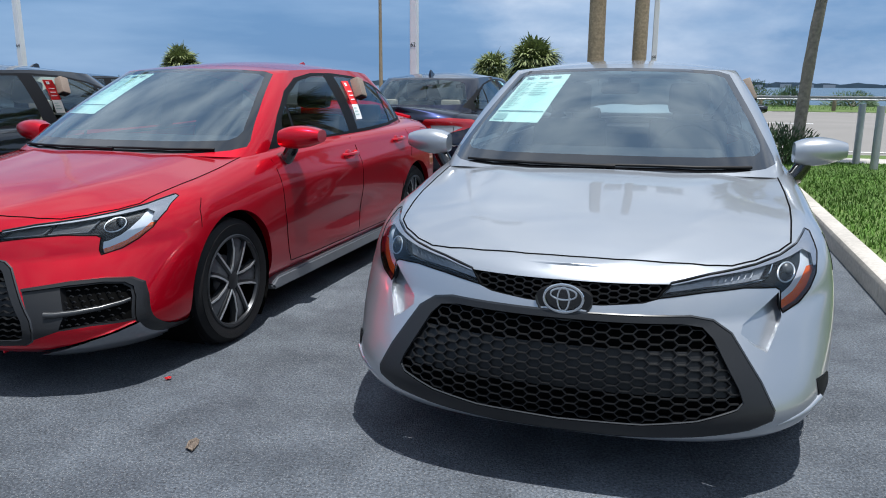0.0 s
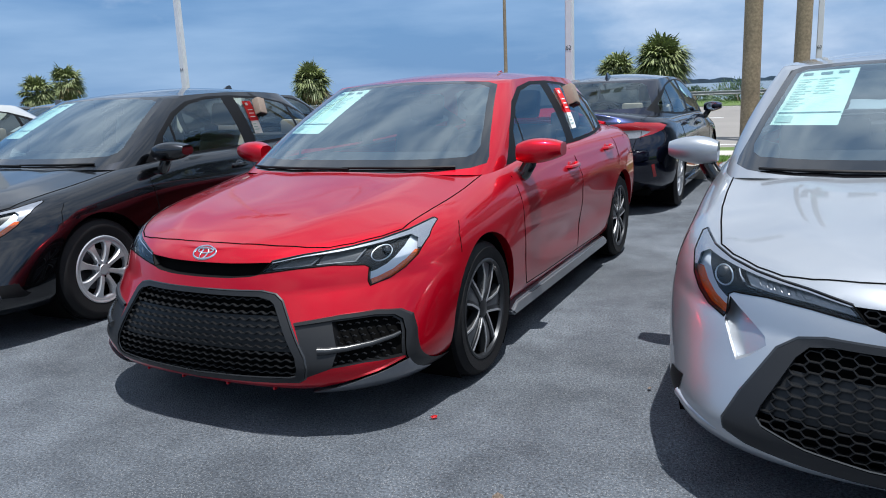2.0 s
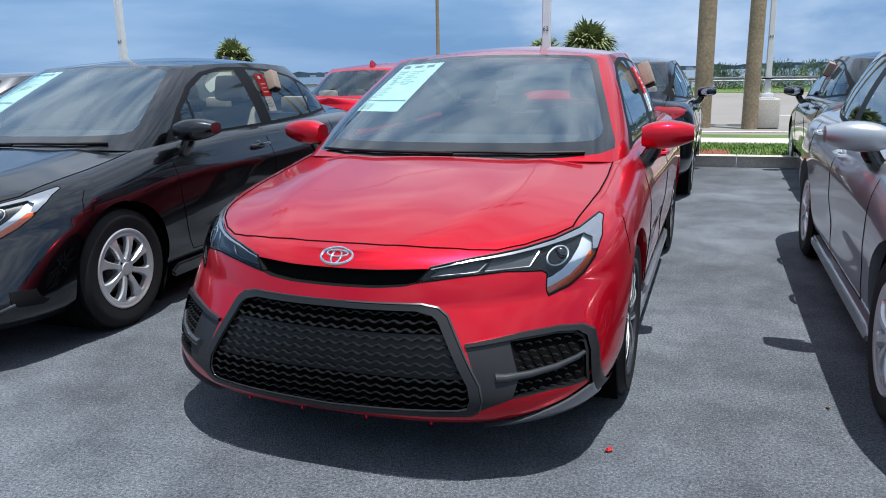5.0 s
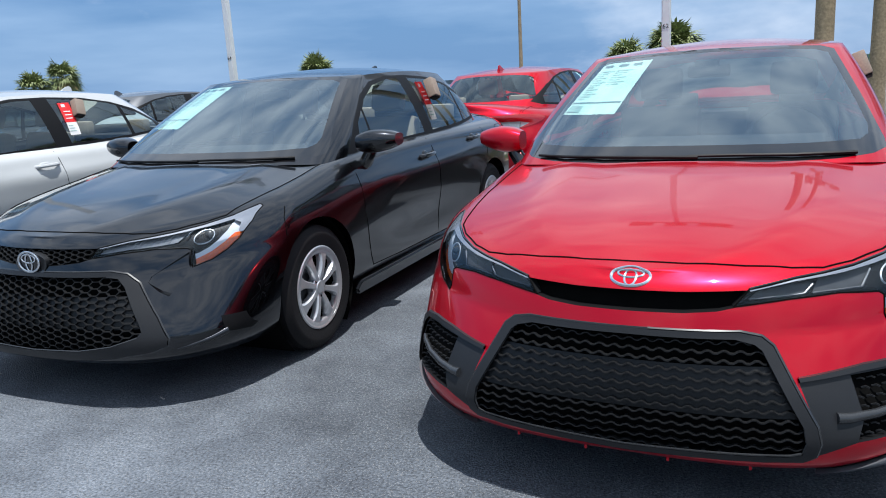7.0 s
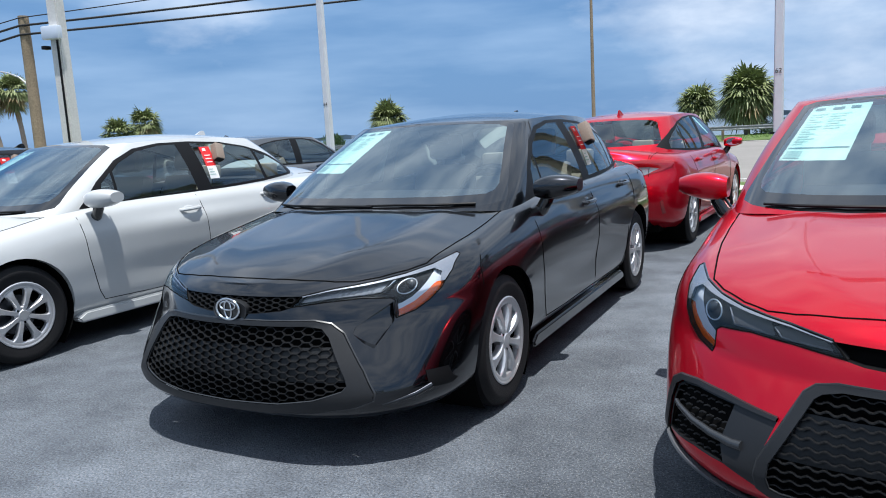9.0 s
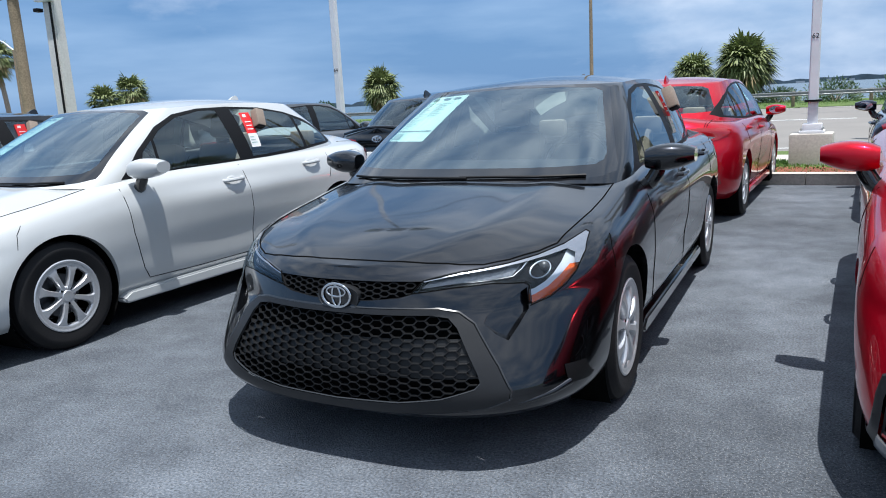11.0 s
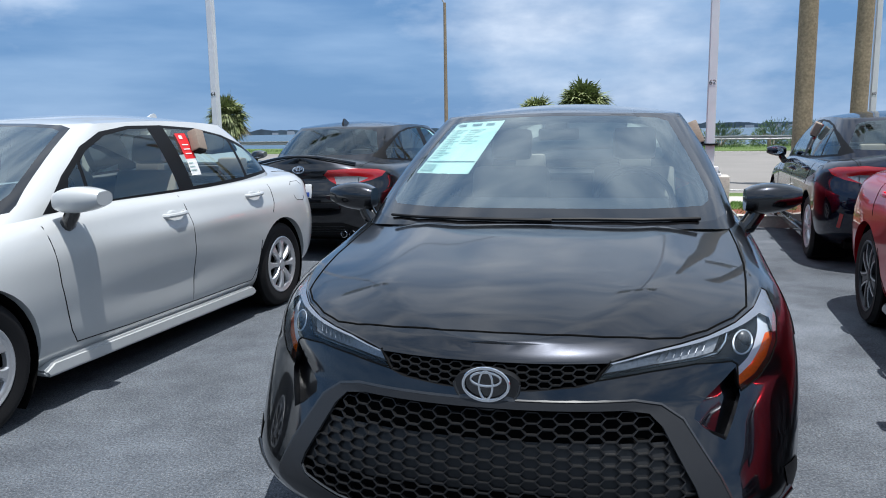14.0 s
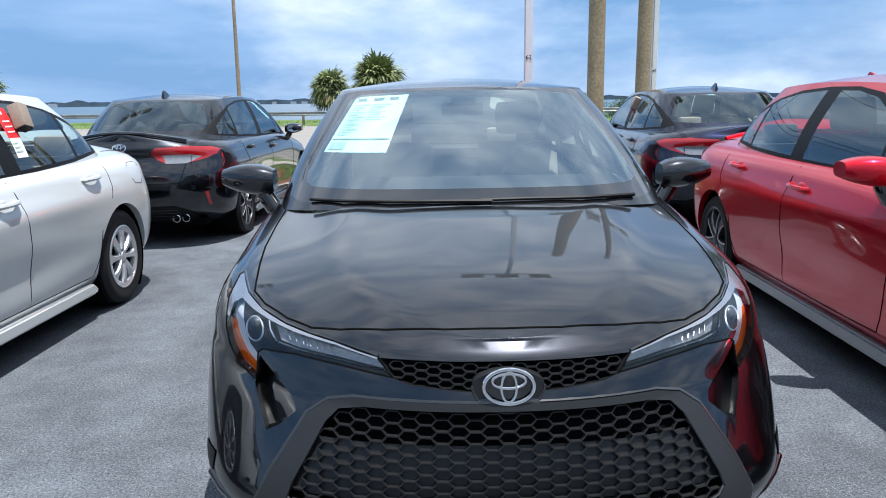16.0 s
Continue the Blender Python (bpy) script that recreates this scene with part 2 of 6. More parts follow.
def asphalt_mat():
    m = mat("asphalt", (0.092, 0.105, 0.124), 0.8, spec=0.25, noise=0.7, nscale=95, bump=1.0, bscale=140, blotch=0.55, blscale=0.5)
    nt = m.node_tree
    p = nt.nodes["Principled BSDF"]
    src = p.inputs["Base Color"].links[0].from_socket
    co = nt.nodes.new("ShaderNodeTexCoord")
    vor = nt.nodes.new("ShaderNodeTexVoronoi")
    vor.inputs["Scale"].default_value = 120
    nt.links.new(co.outputs["Object"], vor.inputs["Vector"])
    bits = nt.nodes.new("ShaderNodeValToRGB")
    bits.color_ramp.elements[0].position, bits.color_ramp.elements[1].position = 0.14, 0.30
    bits.color_ramp.elements[0].color, bits.color_ramp.elements[1].color = (0.9, 0.9, 0.9, 1), (0, 0, 0, 1)
    nt.links.new(vor.outputs["Distance"], bits.inputs[0])
    mix = nt.nodes.new("ShaderNodeMix")
    mix.data_type = "RGBA"
    mix.inputs[7].default_value = (0.23, 0.235, 0.24, 1)
    nt.links.new(bits.outputs[0], mix.inputs[0])
    nt.links.new(src, mix.inputs[6])
    # worn, scuffed patches a hand to a pace wide
    wear = nt.nodes.new("ShaderNodeTexNoise")
    wear.inputs["Scale"].default_value = 2.6
    wear.inputs["Detail"].default_value = 9
    wear.inputs["Roughness"].default_value = 0.72
    nt.links.new(co.outputs["Object"], wear.inputs["Vector"])
    tone = nt.nodes.new("ShaderNodeValToRGB")
    tone.color_ramp.elements[0].position, tone.color_ramp.elements[1].position = 0.36, 0.66
    tone.color_ramp.elements[0].color, tone.color_ramp.elements[1].color = (0.74, 0.74, 0.75, 1), (1.32, 1.31, 1.29, 1)
    nt.links.new(wear.outputs[0], tone.inputs[0])
    mul = nt.nodes.new("ShaderNodeMix")
    mul.data_type = "RGBA"
    mul.blend_type = "MULTIPLY"
    mul.inputs[0].default_value = 1.0
    nt.links.new(mix.outputs[2], mul.inputs[6])
    nt.links.new(tone.outputs[0], mul.inputs[7])
    nt.links.new(mul.outputs[2], p.inputs["Base Color"])
    return m


ASPHALT = asphalt_mat()


# ---- mesh helpers ----
def mesh_of(bm, name, material, smooth=True):
    me = bpy.data.meshes.new(name)
    bm.normal_update()
    bm.to_mesh(me)
    bm.free()
    me.materials.append(material)
    if smooth:
        me.polygons.foreach_set("use_smooth", [True] * len(me.polygons))
        me.set_sharp_from_angle(angle=radians(38))
    return me


def part(name, bm, material, parent, label="", smooth=True):
    ob = new(name, mesh_of(bm, name, material, smooth))
    if parent:
        ob.parent = parent
    return tagged(ob, label)


def thing(name, label, category, group="", kind=""):
    return tagged(new(name), label, category, group, kind)


def box(bm, x0, x1, y0, y1, z0, z1, bevel=0.0, m=None):
    r = bmesh.ops.create_cube(bm, size=1.0, matrix=Matrix.Translation(((x0 + x1) / 2, (y0 + y1) / 2, (z0 + z1) / 2)) @ Matrix.Diagonal((x1 - x0, y1 - y0, z1 - z0, 1)))
    vs = r["verts"]
    if bevel:
        es = list({e for v in vs for e in v.link_edges})
        b = bmesh.ops.bevel(bm, geom=es, offset=bevel, segments=2, affect="EDGES", profile=0.6)
        vs = list({v for f in b["faces"] for v in f.verts} | {v for v in vs if v.is_valid})
    if m is not None:
        bmesh.ops.transform(bm, matrix=m, verts=vs)
    return vs


def lathe(bm, rings, n=24, m=None, axis="z", caps=True):
    """Rings of (radius, height) turned about an axis."""
    loops = []
    for r, h in rings:
        loop = []
        for i in range(n):
            a = 2 * math.pi * i / n
            c = (r * math.cos(a), r * math.sin(a), h) if axis == "z" else (h, r * math.cos(a), r * math.sin(a))
            loop.append(bm.verts.new(m @ Vector(c) if m else c))
        loops.append(loop)
    for a, b in zip(loops, loops[1:]):
        for i in range(n):
            bm.faces.new((a[i], a[(i + 1) % n], b[(i + 1) % n], b[i]))
    for loop, flip in ((loops[0], True), (loops[-1], False)):
        if caps and rings[0 if flip else -1][0] > 1e-4:
            bm.faces.new(loop[::-1] if flip else loop)
    return loops


def tube(bm, pts, r, n=8, r2=None):
    """A round bar along points, tapering from r to r2."""
    pts = [Vector(p) for p in pts]
    loops = []
    for i, p in enumerate(pts):
        d = (pts[min(i + 1, len(pts) - 1)] - pts[max(i - 1, 0)]).normalized()
        a = d.orthogonal().normalized() if i == 0 else (loops_a - d * loops_a.dot(d)).normalized()
        loops_a = a
        b = d.cross(a)
        rr = r if r2 is None else r + (r2 - r) * i / (len(pts) - 1)
        loops.append([bm.verts.new(p + (a * math.cos(2 * math.pi * k / n) + b * math.sin(2 * math.pi * k / n)) * rr) for k in range(n)])
    for a, b in zip(loops, loops[1:]):
        for i in range(n):
            bm.faces.new((a[i], a[(i + 1) % n], b[(i + 1) % n], b[i]))
    bm.faces.new(loops[0][::-1])
    bm.faces.new(loops[-1])


def prism(bm, poly, d0, d1, axis="y", m=None):
    """A flat outline given depth along one axis."""
    def at(a, b, d):
        return {"y": (a, d, b), "x": (d, a, b), "z": (a, b, d)}[axis]
    v0 = [bm.verts.new(m @ Vector(at(a, b, d0)) if m else at(a, b, d0)) for a, b in poly]
    v1 = [bm.verts.new(m @ Vector(at(a, b, d1)) if m else at(a, b, d1)) for a, b in poly]
    n = len(poly)
    fs = [bm.faces.new(v0), bm.faces.new(v1[::-1])]
    for i in range(n):
        fs.append(bm.faces.new((v0[i], v1[i], v1[(i + 1) % n], v0[(i + 1) % n])))
    bmesh.ops.recalc_face_normals(bm, faces=fs)


def curve_at(table, x):
    """Smooth value from a table of (x, value)."""
    if x <= table[0][0]:
        return table[0][1]
    for i in range(len(table) - 1):
        (x0, a), (x1, b) = table[i], table[i + 1]
        if x <= x1:
            t = (x - x0) / (x1 - x0)
            sl0 = (b - table[i - 1][1]) / (x1 - table[i - 1][0]) if i else (b - a) / (x1 - x0)
            sl1 = (table[i + 2][1] - a) / (table[i + 2][0] - x0) if i + 2 < len(table) else (b - a) / (x1 - x0)
            h = x1 - x0
            return (2 * t**3 - 3 * t * t + 1) * a + (t**3 - 2 * t * t + t) * h * sl0 + (3 * t * t - 2 * t**3) * b + (t**3 - t * t) * h * sl1
    return table[-1][1]


# ---- cars: x to the car's own left, y to its rear, z up, from the ground under the front axle ----
from mathutils.bvhtree import BVHTree

Z_TOP = [(-0.95, 0.715), (-0.83, 0.725), (-0.6, 0.755), (-0.3, 0.80), (0.0, 0.845), (0.4, 0.91), (0.8, 0.945), (1.5, 0.955), (2.2, 0.962), (2.8, 0.962), (3.2, 0.965), (3.6, 0.985)]
Z_BOT = [(-0.98, 0.185), (-0.5, 0.185), (0.3, 0.20), (2.4, 0.20), (3.0, 0.215), (3.7, 0.25)]
Z_MID = [(-0.95, 0.715), (-0.83, 0.735), (-0.7, 0.78), (-0.5, 0.83), (-0.2, 0.88), (0.1, 0.925), (0.4, 0.965), (0.8, 0.98), (2.9, 1.03), (3.3, 1.052), (3.6, 1.055)]
HALF = [(0, 0.79), (0.08, 0.84), (0.2, 0.866), (0.35, 0.876), (0.55, 0.883), (0.75, 0.878), (0.86, 0.862), (0.94, 0.83), (1, 0.775)]
NOSE = [(0, -0.90), (0.06, -0.955), (0.2, -0.98), (0.4, -0.975), (0.6, -0.945), (0.75, -0.92), (0.88, -0.895), (0.95, -0.875), (1, -0.84)]
TAIL = [(0, 3.44), (0.15, 3.60), (0.35, 3.665), (0.6, 3.655), (0.8, 3.60), (0.92, 3.61), (1, 3.575)]
BASE_Z = [(0.1, 0.96), (0.5, 0.925), (1.0, 0.93), (2.0, 0.95), (2.9, 0.975), (3.3, 1.04)]
ROOF_Z = [(0.95, 1.376), (1.2, 1.394), (1.7, 1.410), (2.2, 1.400), (2.65, 1.366)]


def outline(front, rear, wide, lf, lr, nf, nr, counts):
    """Half a plan outline from the middle of the nose round the side to the middle of the tail."""
    pts = []
    a, b, c = counts
    for i in range(a):
        p = math.pi / 2 * i / a
        pts.append((wide(front + lf * (1 - math.cos(p) ** (2 / nf))) * math.sin(p) ** (2 / nf), front + lf * (1 - math.cos(p) ** (2 / nf))))
    y0, y1 = front + lf, rear - lr
    for i in range(b + 1):
        y = y0 + (y1 - y0) * i / b
        pts.append((wide(y), y))
    for i in range(c - 1, -1, -1):
        p = math.pi / 2 * i / c
        y = rear - lr * (1 - math.cos(p) ** (2 / nr))
        pts.append((wide(y) * math.sin(p) ** (2 / nr), y))
    return pts


def bell(y, c, w):
    return math.exp(-((y - c) / w) ** 2)


def lower_body():
    """Half of the shell below the windows, with bonnet and boot deck."""
    bm = bmesh.new()
    levels, rows = 36, []
    for j in range(levels + 1):
        k = j / levels
        half = curve_at(HALF, k)

        def wide(y):
            w = half + 0.016 * (bell(y, 0.0, 0.42) + bell(y, 2.70, 0.45)) * math.sin(math.pi * min(1, k * 1.15)) ** 2
            w -= 0.020 * bell(k, 0.30, 0.16) * bell(y, 1.35, 0.75)
            w -= 0.012 * bell(k, 0.86, 0.08) * bell(y, 1.5, 1.0)
            w += 0.008 * bell(k, 0.72, 0.09) * bell(y, 1.8, 1.2)
            return w - 0.05 * max(0.0, (y - 2.9) / 0.75) ** 2
        ring = []
        for x, y in outline(curve_at(NOSE, k), curve_at(TAIL, k), wide, 0.76, 0.62, 2.05 + 0.85 * max(0.0, min(1.0, (0.72 - k) / 0.5)), 2.5, (34, 76, 24)):
            z0, z1 = curve_at(Z_BOT, y), curve_at(Z_TOP, y)
            z = z0 + (z1 - z0) * k
            if y < -0.2:
                dent = bell(math.hypot((x - 0.71) / 1.3, (z - 0.45) / 0.85), 0, 0.13) * 0.013
                x, y = x - dent * 0.5, y + dent
            ring.append(bm.verts.new((x, y, z)))
        rows.append(ring)
    top = rows[-1]
    for j in range(1, 15):
        t = 1 - j / 14
        ring = []
        for v in top:
            z = v.co.z + (curve_at(Z_MID, v.co.y) - v.co.z) * (1 - t ** 2.4)
            if v.co.y < 0.6:
                z += 0.010 * bell(t, 0.62, 0.14) * min(1, max(0, (v.co.y + 0.85) * 3))
            ring.append(bm.verts.new((v.co.x * t, v.co.y, z)))
        rows.append(ring)
    for a, b in zip(rows, rows[1:]):
        for i in range(len(a) - 1):
            bm.faces.new((a[i], a[i + 1], b[i + 1], b[i]))
    bmesh.ops.remove_doubles(bm, verts=bm.verts, dist=1e-5)
    bmesh.ops.dissolve_degenerate(bm, dist=1e-6, edges=bm.edges)
    return bm


def cabin_shell():
    """Half of the glasshouse and roof."""
    bm = bmesh.new()
    base = outline(0.13, 3.27, lambda y: 0.785 - 0.17 * max(0, (y - 1.9) / 1.35) ** 2, 0.42, 0.50, 3.1, 2.6, (26, 56, 24))
    head = outline(0.97, 2.66, lambda y: 0.585 - 0.05 * max(0, (y - 1.8) / 0.9) ** 2, 0.22, 0.30, 2.9, 2.4, (26, 56, 24))
    rows, levels = [], 22
    for j in range(levels + 1):
        q = j / levels
        ring = []
        for (x0, y0), (x1, y1) in zip(base, head):
            bulge = 4 * q * (1 - q)
            z0 = curve_at(BASE_Z, y0) - 0.035
            z1 = curve_at(ROOF_Z, y1) - 0.022 * (x1 / 0.575) ** 2
            x = x0 + (x1 - x0) * q
            side = min(1, x / (x0 + 0.01) if x0 > 0.02 else 0) * min(1, x0 / 0.7)
            ring.append(bm.verts.new((x + 0.030 * bulge * side, y0 + (y1 - y0) * q, z0 + (z1 - z0) * q + 0.022 * bulge * (1 - side * 0.8))))
        rows.append(ring)
    top = rows[-1]
    for j in range(1, 11):
        t = 1 - j / 10
        rows.append([bm.verts.new((v.co.x * t, v.co.y, v.co.z + (0.022 * (v.co.x / 0.575) ** 2 + 0.030 * math.sin(math.pi * max(0.0, min(1.0, (v.co.y - 0.97) / 1.69))) ** 0.8) * (1 - t * t))) for v in top])
    for a, b in zip(rows, rows[1:]):
        for i in range(len(a) - 1):
            bm.faces.new((a[i], a[i + 1], b[i + 1], b[i]))
    bmesh.ops.remove_doubles(bm, verts=bm.verts, dist=1e-5)
    bmesh.ops.dissolve_degenerate(bm, dist=1e-6, edges=bm.edges)
    return bm


FLAT = {"y": lambda c: (c[0], c[2]), "x": lambda c: (c[1], c[2]), "z": lambda c: (c[0], c[1])}


def inside(poly, p):
    hit, n = False, len(poly)
    for i in range(n):
        (ax, ay), (bx, by) = poly[i], poly[(i + 1) % n]
        if (ay > p[1]) != (by > p[1]) and p[0] < (bx - ax) * (p[1] - ay) / (by - ay) + ax:
            hit = not hit
    return hit


def cut(bm, poly, axis, keep):
    """Splits the shell along an outline and takes the faces within it out as a bmesh of their own."""
    flat = FLAT[axis]
    n = len(poly)
    for i in range(n):
        a, b = poly[i], poly[(i + 1) % n]
        lo = (min(a[0], b[0]) - 0.004, min(a[1], b[1]) - 0.004)
        hi = (max(a[0], b[0]) + 0.004, max(a[1], b[1]) + 0.004)
        faces = []
        for f in bm.faces:
            cs = [flat(v.co) for v in f.verts]
            if max(c[0] for c in cs) < lo[0] or min(c[0] for c in cs) > hi[0] or max(c[1] for c in cs) < lo[1] or min(c[1] for c in cs) > hi[1]:
                continue
            if keep(f.calc_center_median()):
                faces.append(f)
        if not faces:
            continue
        d = (b[0] - a[0], b[1] - a[1])
        co = {"y": (a[0], 0, a[1]), "x": (0, a[0], a[1]), "z": (a[0], a[1], 0)}[axis]
        no = {"y": (-d[1], 0, d[0]), "x": (0, -d[1], d[0]), "z": (-d[1], d[0], 0)}[axis]
        geom = list({x for f in faces for x in (*f.verts, *f.edges)}) + faces
        bmesh.ops.bisect_plane(bm, geom=geom, dist=2e-5, plane_co=co, plane_no=Vector(no).normalized())
    bm.normal_update()
    got = [f for f in bm.faces if keep(f.calc_center_median()) and inside(poly, flat(f.calc_center_median()))]
    out = take(bm, got)
    bmesh.ops.delete(bm, geom=got, context="FACES")
    return out


def take(bm, faces):
    out, made = bmesh.new(), {}
    for f in faces:
        for v in f.verts:
            if v not in made:
                made[v] = out.verts.new(v.co)
        try:
            out.faces.new([made[v] for v in f.verts])
        except ValueError:
            pass
    out.normal_update()
    return out


def shifted(bm, d, way=None):
    """A copy of a patch moved along its normals, or along a way."""
    out = bm.copy()
    out.normal_update()
    moves = [(v, v.normal.copy()) for v in out.verts]
    for v, n in moves:
        v.co += (way if way else n) * d
    return out


def walled(bm, way):
    """Adds walls along the border of a patch, running in by a way."""
    edges = [e for e in bm.edges if e.is_boundary and not (abs(e.verts[0].co.x) < 1e-4 and abs(e.verts[1].co.x) < 1e-4)]
    r = bmesh.ops.extrude_edge_only(bm, edges=edges)
    bmesh.ops.translate(bm, verts=[g for g in r["geom"] if isinstance(g, bmesh.types.BMVert)], vec=way)
    return bm


def rim_only(bm, way):
    out = walled(bm.copy(), way)
    old = {tuple(round(c, 5) for c in f.calc_center_median()) for f in bm.faces}
    bmesh.ops.delete(out, geom=[f for f in out.faces if tuple(round(c, 5) for c in f.calc_center_median()) in old], context="FACES")
    return out


def both(bm):
    """The half and its mirror image, joined along the middle."""
    mirror = bm.copy()
    for v in mirror.verts:
        v.co.x = -v.co.x
    bmesh.ops.reverse_faces(mirror, faces=mirror.faces)
    me = bpy.data.meshes.new("half")
    mirror.to_mesh(me)
    mirror.free()
    bm.from_mesh(me)
    bpy.data.meshes.remove(me)
    bmesh.ops.remove_doubles(bm, verts=[v for v in bm.verts if abs(v.co.x) < 2e-4], dist=3e-4)
    return bm


def flipped(bm):
    out = bm.copy()
    for v in out.verts:
        v.co.x = -v.co.x
    bmesh.ops.reverse_faces(out, faces=out.faces)
    return out


def pair(name, bm, material, parent, label="", smooth=True):
    part(name, flipped(bm), material, parent, label, smooth)
    return part(name, bm, material, parent, label, smooth)


def arc(cy, cz, r, a0, a1, n):
    return [(cy + r * math.cos(radians(a0 + (a1 - a0) * i / n)), cz + r * math.sin(radians(a0 + (a1 - a0) * i / n))) for i in range(n + 1)]


def wheel(kind, parent):
    """A wheel on the car's left; the tyre's outer wall faces +x."""
    bm = bmesh.new()
    R, r = 0.318, 0.208 if kind == "cover" else 0.232
    lathe(bm, [(r - 0.01, -0.10), (r + 0.012, -0.104), ((R + r) / 2, -0.112), (R - 0.03, -0.108), (R - 0.006, -0.085), (R, -0.05), (R - 0.004, -0.046), (R - 0.004, -0.04), (R + 0.001, -0.036),
               (R + 0.001, -0.006), (R - 0.005, -0.002), (R - 0.005, 0.002), (R + 0.001, 0.006), (R + 0.001, 0.036), (R - 0.004, 0.04), (R - 0.004, 0.046), (R, 0.05), (R - 0.006, 0.085), (R - 0.03, 0.106),
               ((R + r) / 2 + 0.012, 0.112), ((R + r) / 2, 0.110), (r + 0.014, 0.106), (r, 0.100), (r - 0.004, 0.07), (r - 0.01, -0.10)], 56, axis="x")
    bmesh.ops.recalc_face_normals(bm, faces=bm.faces)
    wheel_ob = part("wheel", bm, RUBBER, parent, "black rubber tyre on a multi-spoke wheel")
    bm = bmesh.new()
    lathe(bm, [(r - 0.002, 0.085), (r + 0.004, 0.104), (r - 0.002, 0.108), (r - 0.012, 0.104), (r - 0.018, 0.088)], 56, axis="x", caps=False)
    part("rim", bm, RIM if kind == "cover" else RIMDARK, wheel_ob, "bright alloy rim ring")
    bm = bmesh.new()
    lathe(bm, [(0.0, -0.02), (0.10, -0.02), (r - 0.022, -0.02), (r - 0.018, 0.088)], 40, axis="x", caps=False)
    # near-black barrel and backing paint the darkness seen between the spokes
    part("barrel_shade", bm, CAVITY, wheel_ob)
    bm = bmesh.new()
    lathe(bm, [(0.07, 0.0), (0.07, 0.022), (0.125, 0.024), (0.128, 0.016), (0.128, 0.0)], 32, axis="x")
    part("brake_disc", bm, SILVERTRIM, wheel_ob, "dull steel brake disc")
    if kind == "cover":
        bm = bmesh.new()
        lathe(bm, [(0.170, 0.074), (0.172, 0.096), (0.180, 0.102), (0.198, 0.104), (0.207, 0.100)], 56, axis="x", caps=False)
        part("cover_ring", bm, RIM, wheel_ob, "silver outer band of the wheel cover")
        for i in range(8):
            bm = bmesh.new()
            m = Matrix.Rotation(2 * math.pi * i / 8 + 0.2, 4, "X")
            prof = [(0.035, 0.014), (0.065, 0.016), (0.095, 0.016), (0.125, 0.018), (0.150, 0.023), (0.168, 0.033), (0.182, 0.052)]
            ring = []
            for rr, h in prof:
                x = 0.094 + 0.012 * math.sin((rr - 0.03) / 0.16 * math.pi)
                ring.append([bm.verts.new(m @ Vector(c)) for c in ((x - 0.03, -h, rr), (x - 0.004, -h, rr), (x + 0.004, -h * 0.72, rr), (x + 0.004, h * 0.72, rr), (x - 0.004, h, rr), (x - 0.03, h, rr))])
            for a, b in zip(ring, ring[1:]):
                for q in range(5):
                    bm.faces.new((a[q], a[q + 1], b[q + 1], b[q]))
            bmesh.ops.recalc_face_normals(bm, faces=bm.faces)
            part("spoke", bm, RIM, wheel_ob)
        bm = bmesh.new()
        lathe(bm, [(0.058, 0.06), (0.058, 0.092), (0.052, 0.098), (0.034, 0.099), (0.030, 0.104), (0.0, 0.106)], 28, axis="x")
        part("hub_cap", bm, RIM, wheel_ob)
        for i in range(5):
            bm = bmesh.new()
            a = 2 * math.pi * i / 5
            lathe(bm, [(0.008, 0.09), (0.008, 0.100), (0.0, 0.101)], 8, Matrix.Translation((0, 0.046 * math.cos(a), 0.046 * math.sin(a))), axis="x")
            part("wheel_nut", bm, CAVITY, wheel_ob)
    else:
        for i in range(5):
            bm = bmesh.new()
            m = Matrix.Rotation(2 * math.pi * i / 5 + 0.3, 4, "X")
            ring = [[bm.verts.new(m @ Vector((0.080 + 0.012 * math.sin((rr - 0.03) / 0.19 * math.pi) + dx, o, rr))) for dx, o in ((-0.02, -h), (0, -h), (0.004, 0), (0, h), (-0.02, h))] for rr, h in ((0.03, 0.012), (0.09, 0.018), (0.15, 0.026), (0.214, 0.040))]
            for a, b in zip(ring, ring[1:]):
                for q in range(4):
                    bm.faces.new((a[q], a[q + 1], b[q + 1], b[q]))
            bmesh.ops.recalc_face_normals(bm, faces=bm.faces)
            part("spoke_web", bm, SPOKEGREY, wheel_ob, "grey web between twin spokes")
            for side in (-1, 1):
                bm = bmesh.new()
                m = Matrix.Rotation(2 * math.pi * i / 5 + 0.3, 4, "X")
                prof = [(0.03, 0.020, 0.013), (0.08, 0.024, 0.012), (0.15, 0.036, 0.012), (0.212, 0.056, 0.014)]
                ring = []
                for rr, off, h in prof:
                    x = 0.088 + 0.012 * math.sin((rr - 0.03) / 0.19 * math.pi)
                    o = off * side
                    ring.append([bm.verts.new(m @ Vector(c)) for c in ((x - 0.03, o - h - 0.006, rr), (x, o - h, rr), (x + 0.003, o, rr), (x, o + h, rr), (x - 0.03, o + h + 0.006, rr))])
                for a, b in zip(ring, ring[1:]):
                    for q in range(4):
                        bm.faces.new((a[q], a[q + 1], b[q + 1], b[q]))
                bmesh.ops.recalc_face_normals(bm, faces=bm.faces)
                part("spoke", bm, RIMDARK, wheel_ob)
                bm = bmesh.new()
                ring = []
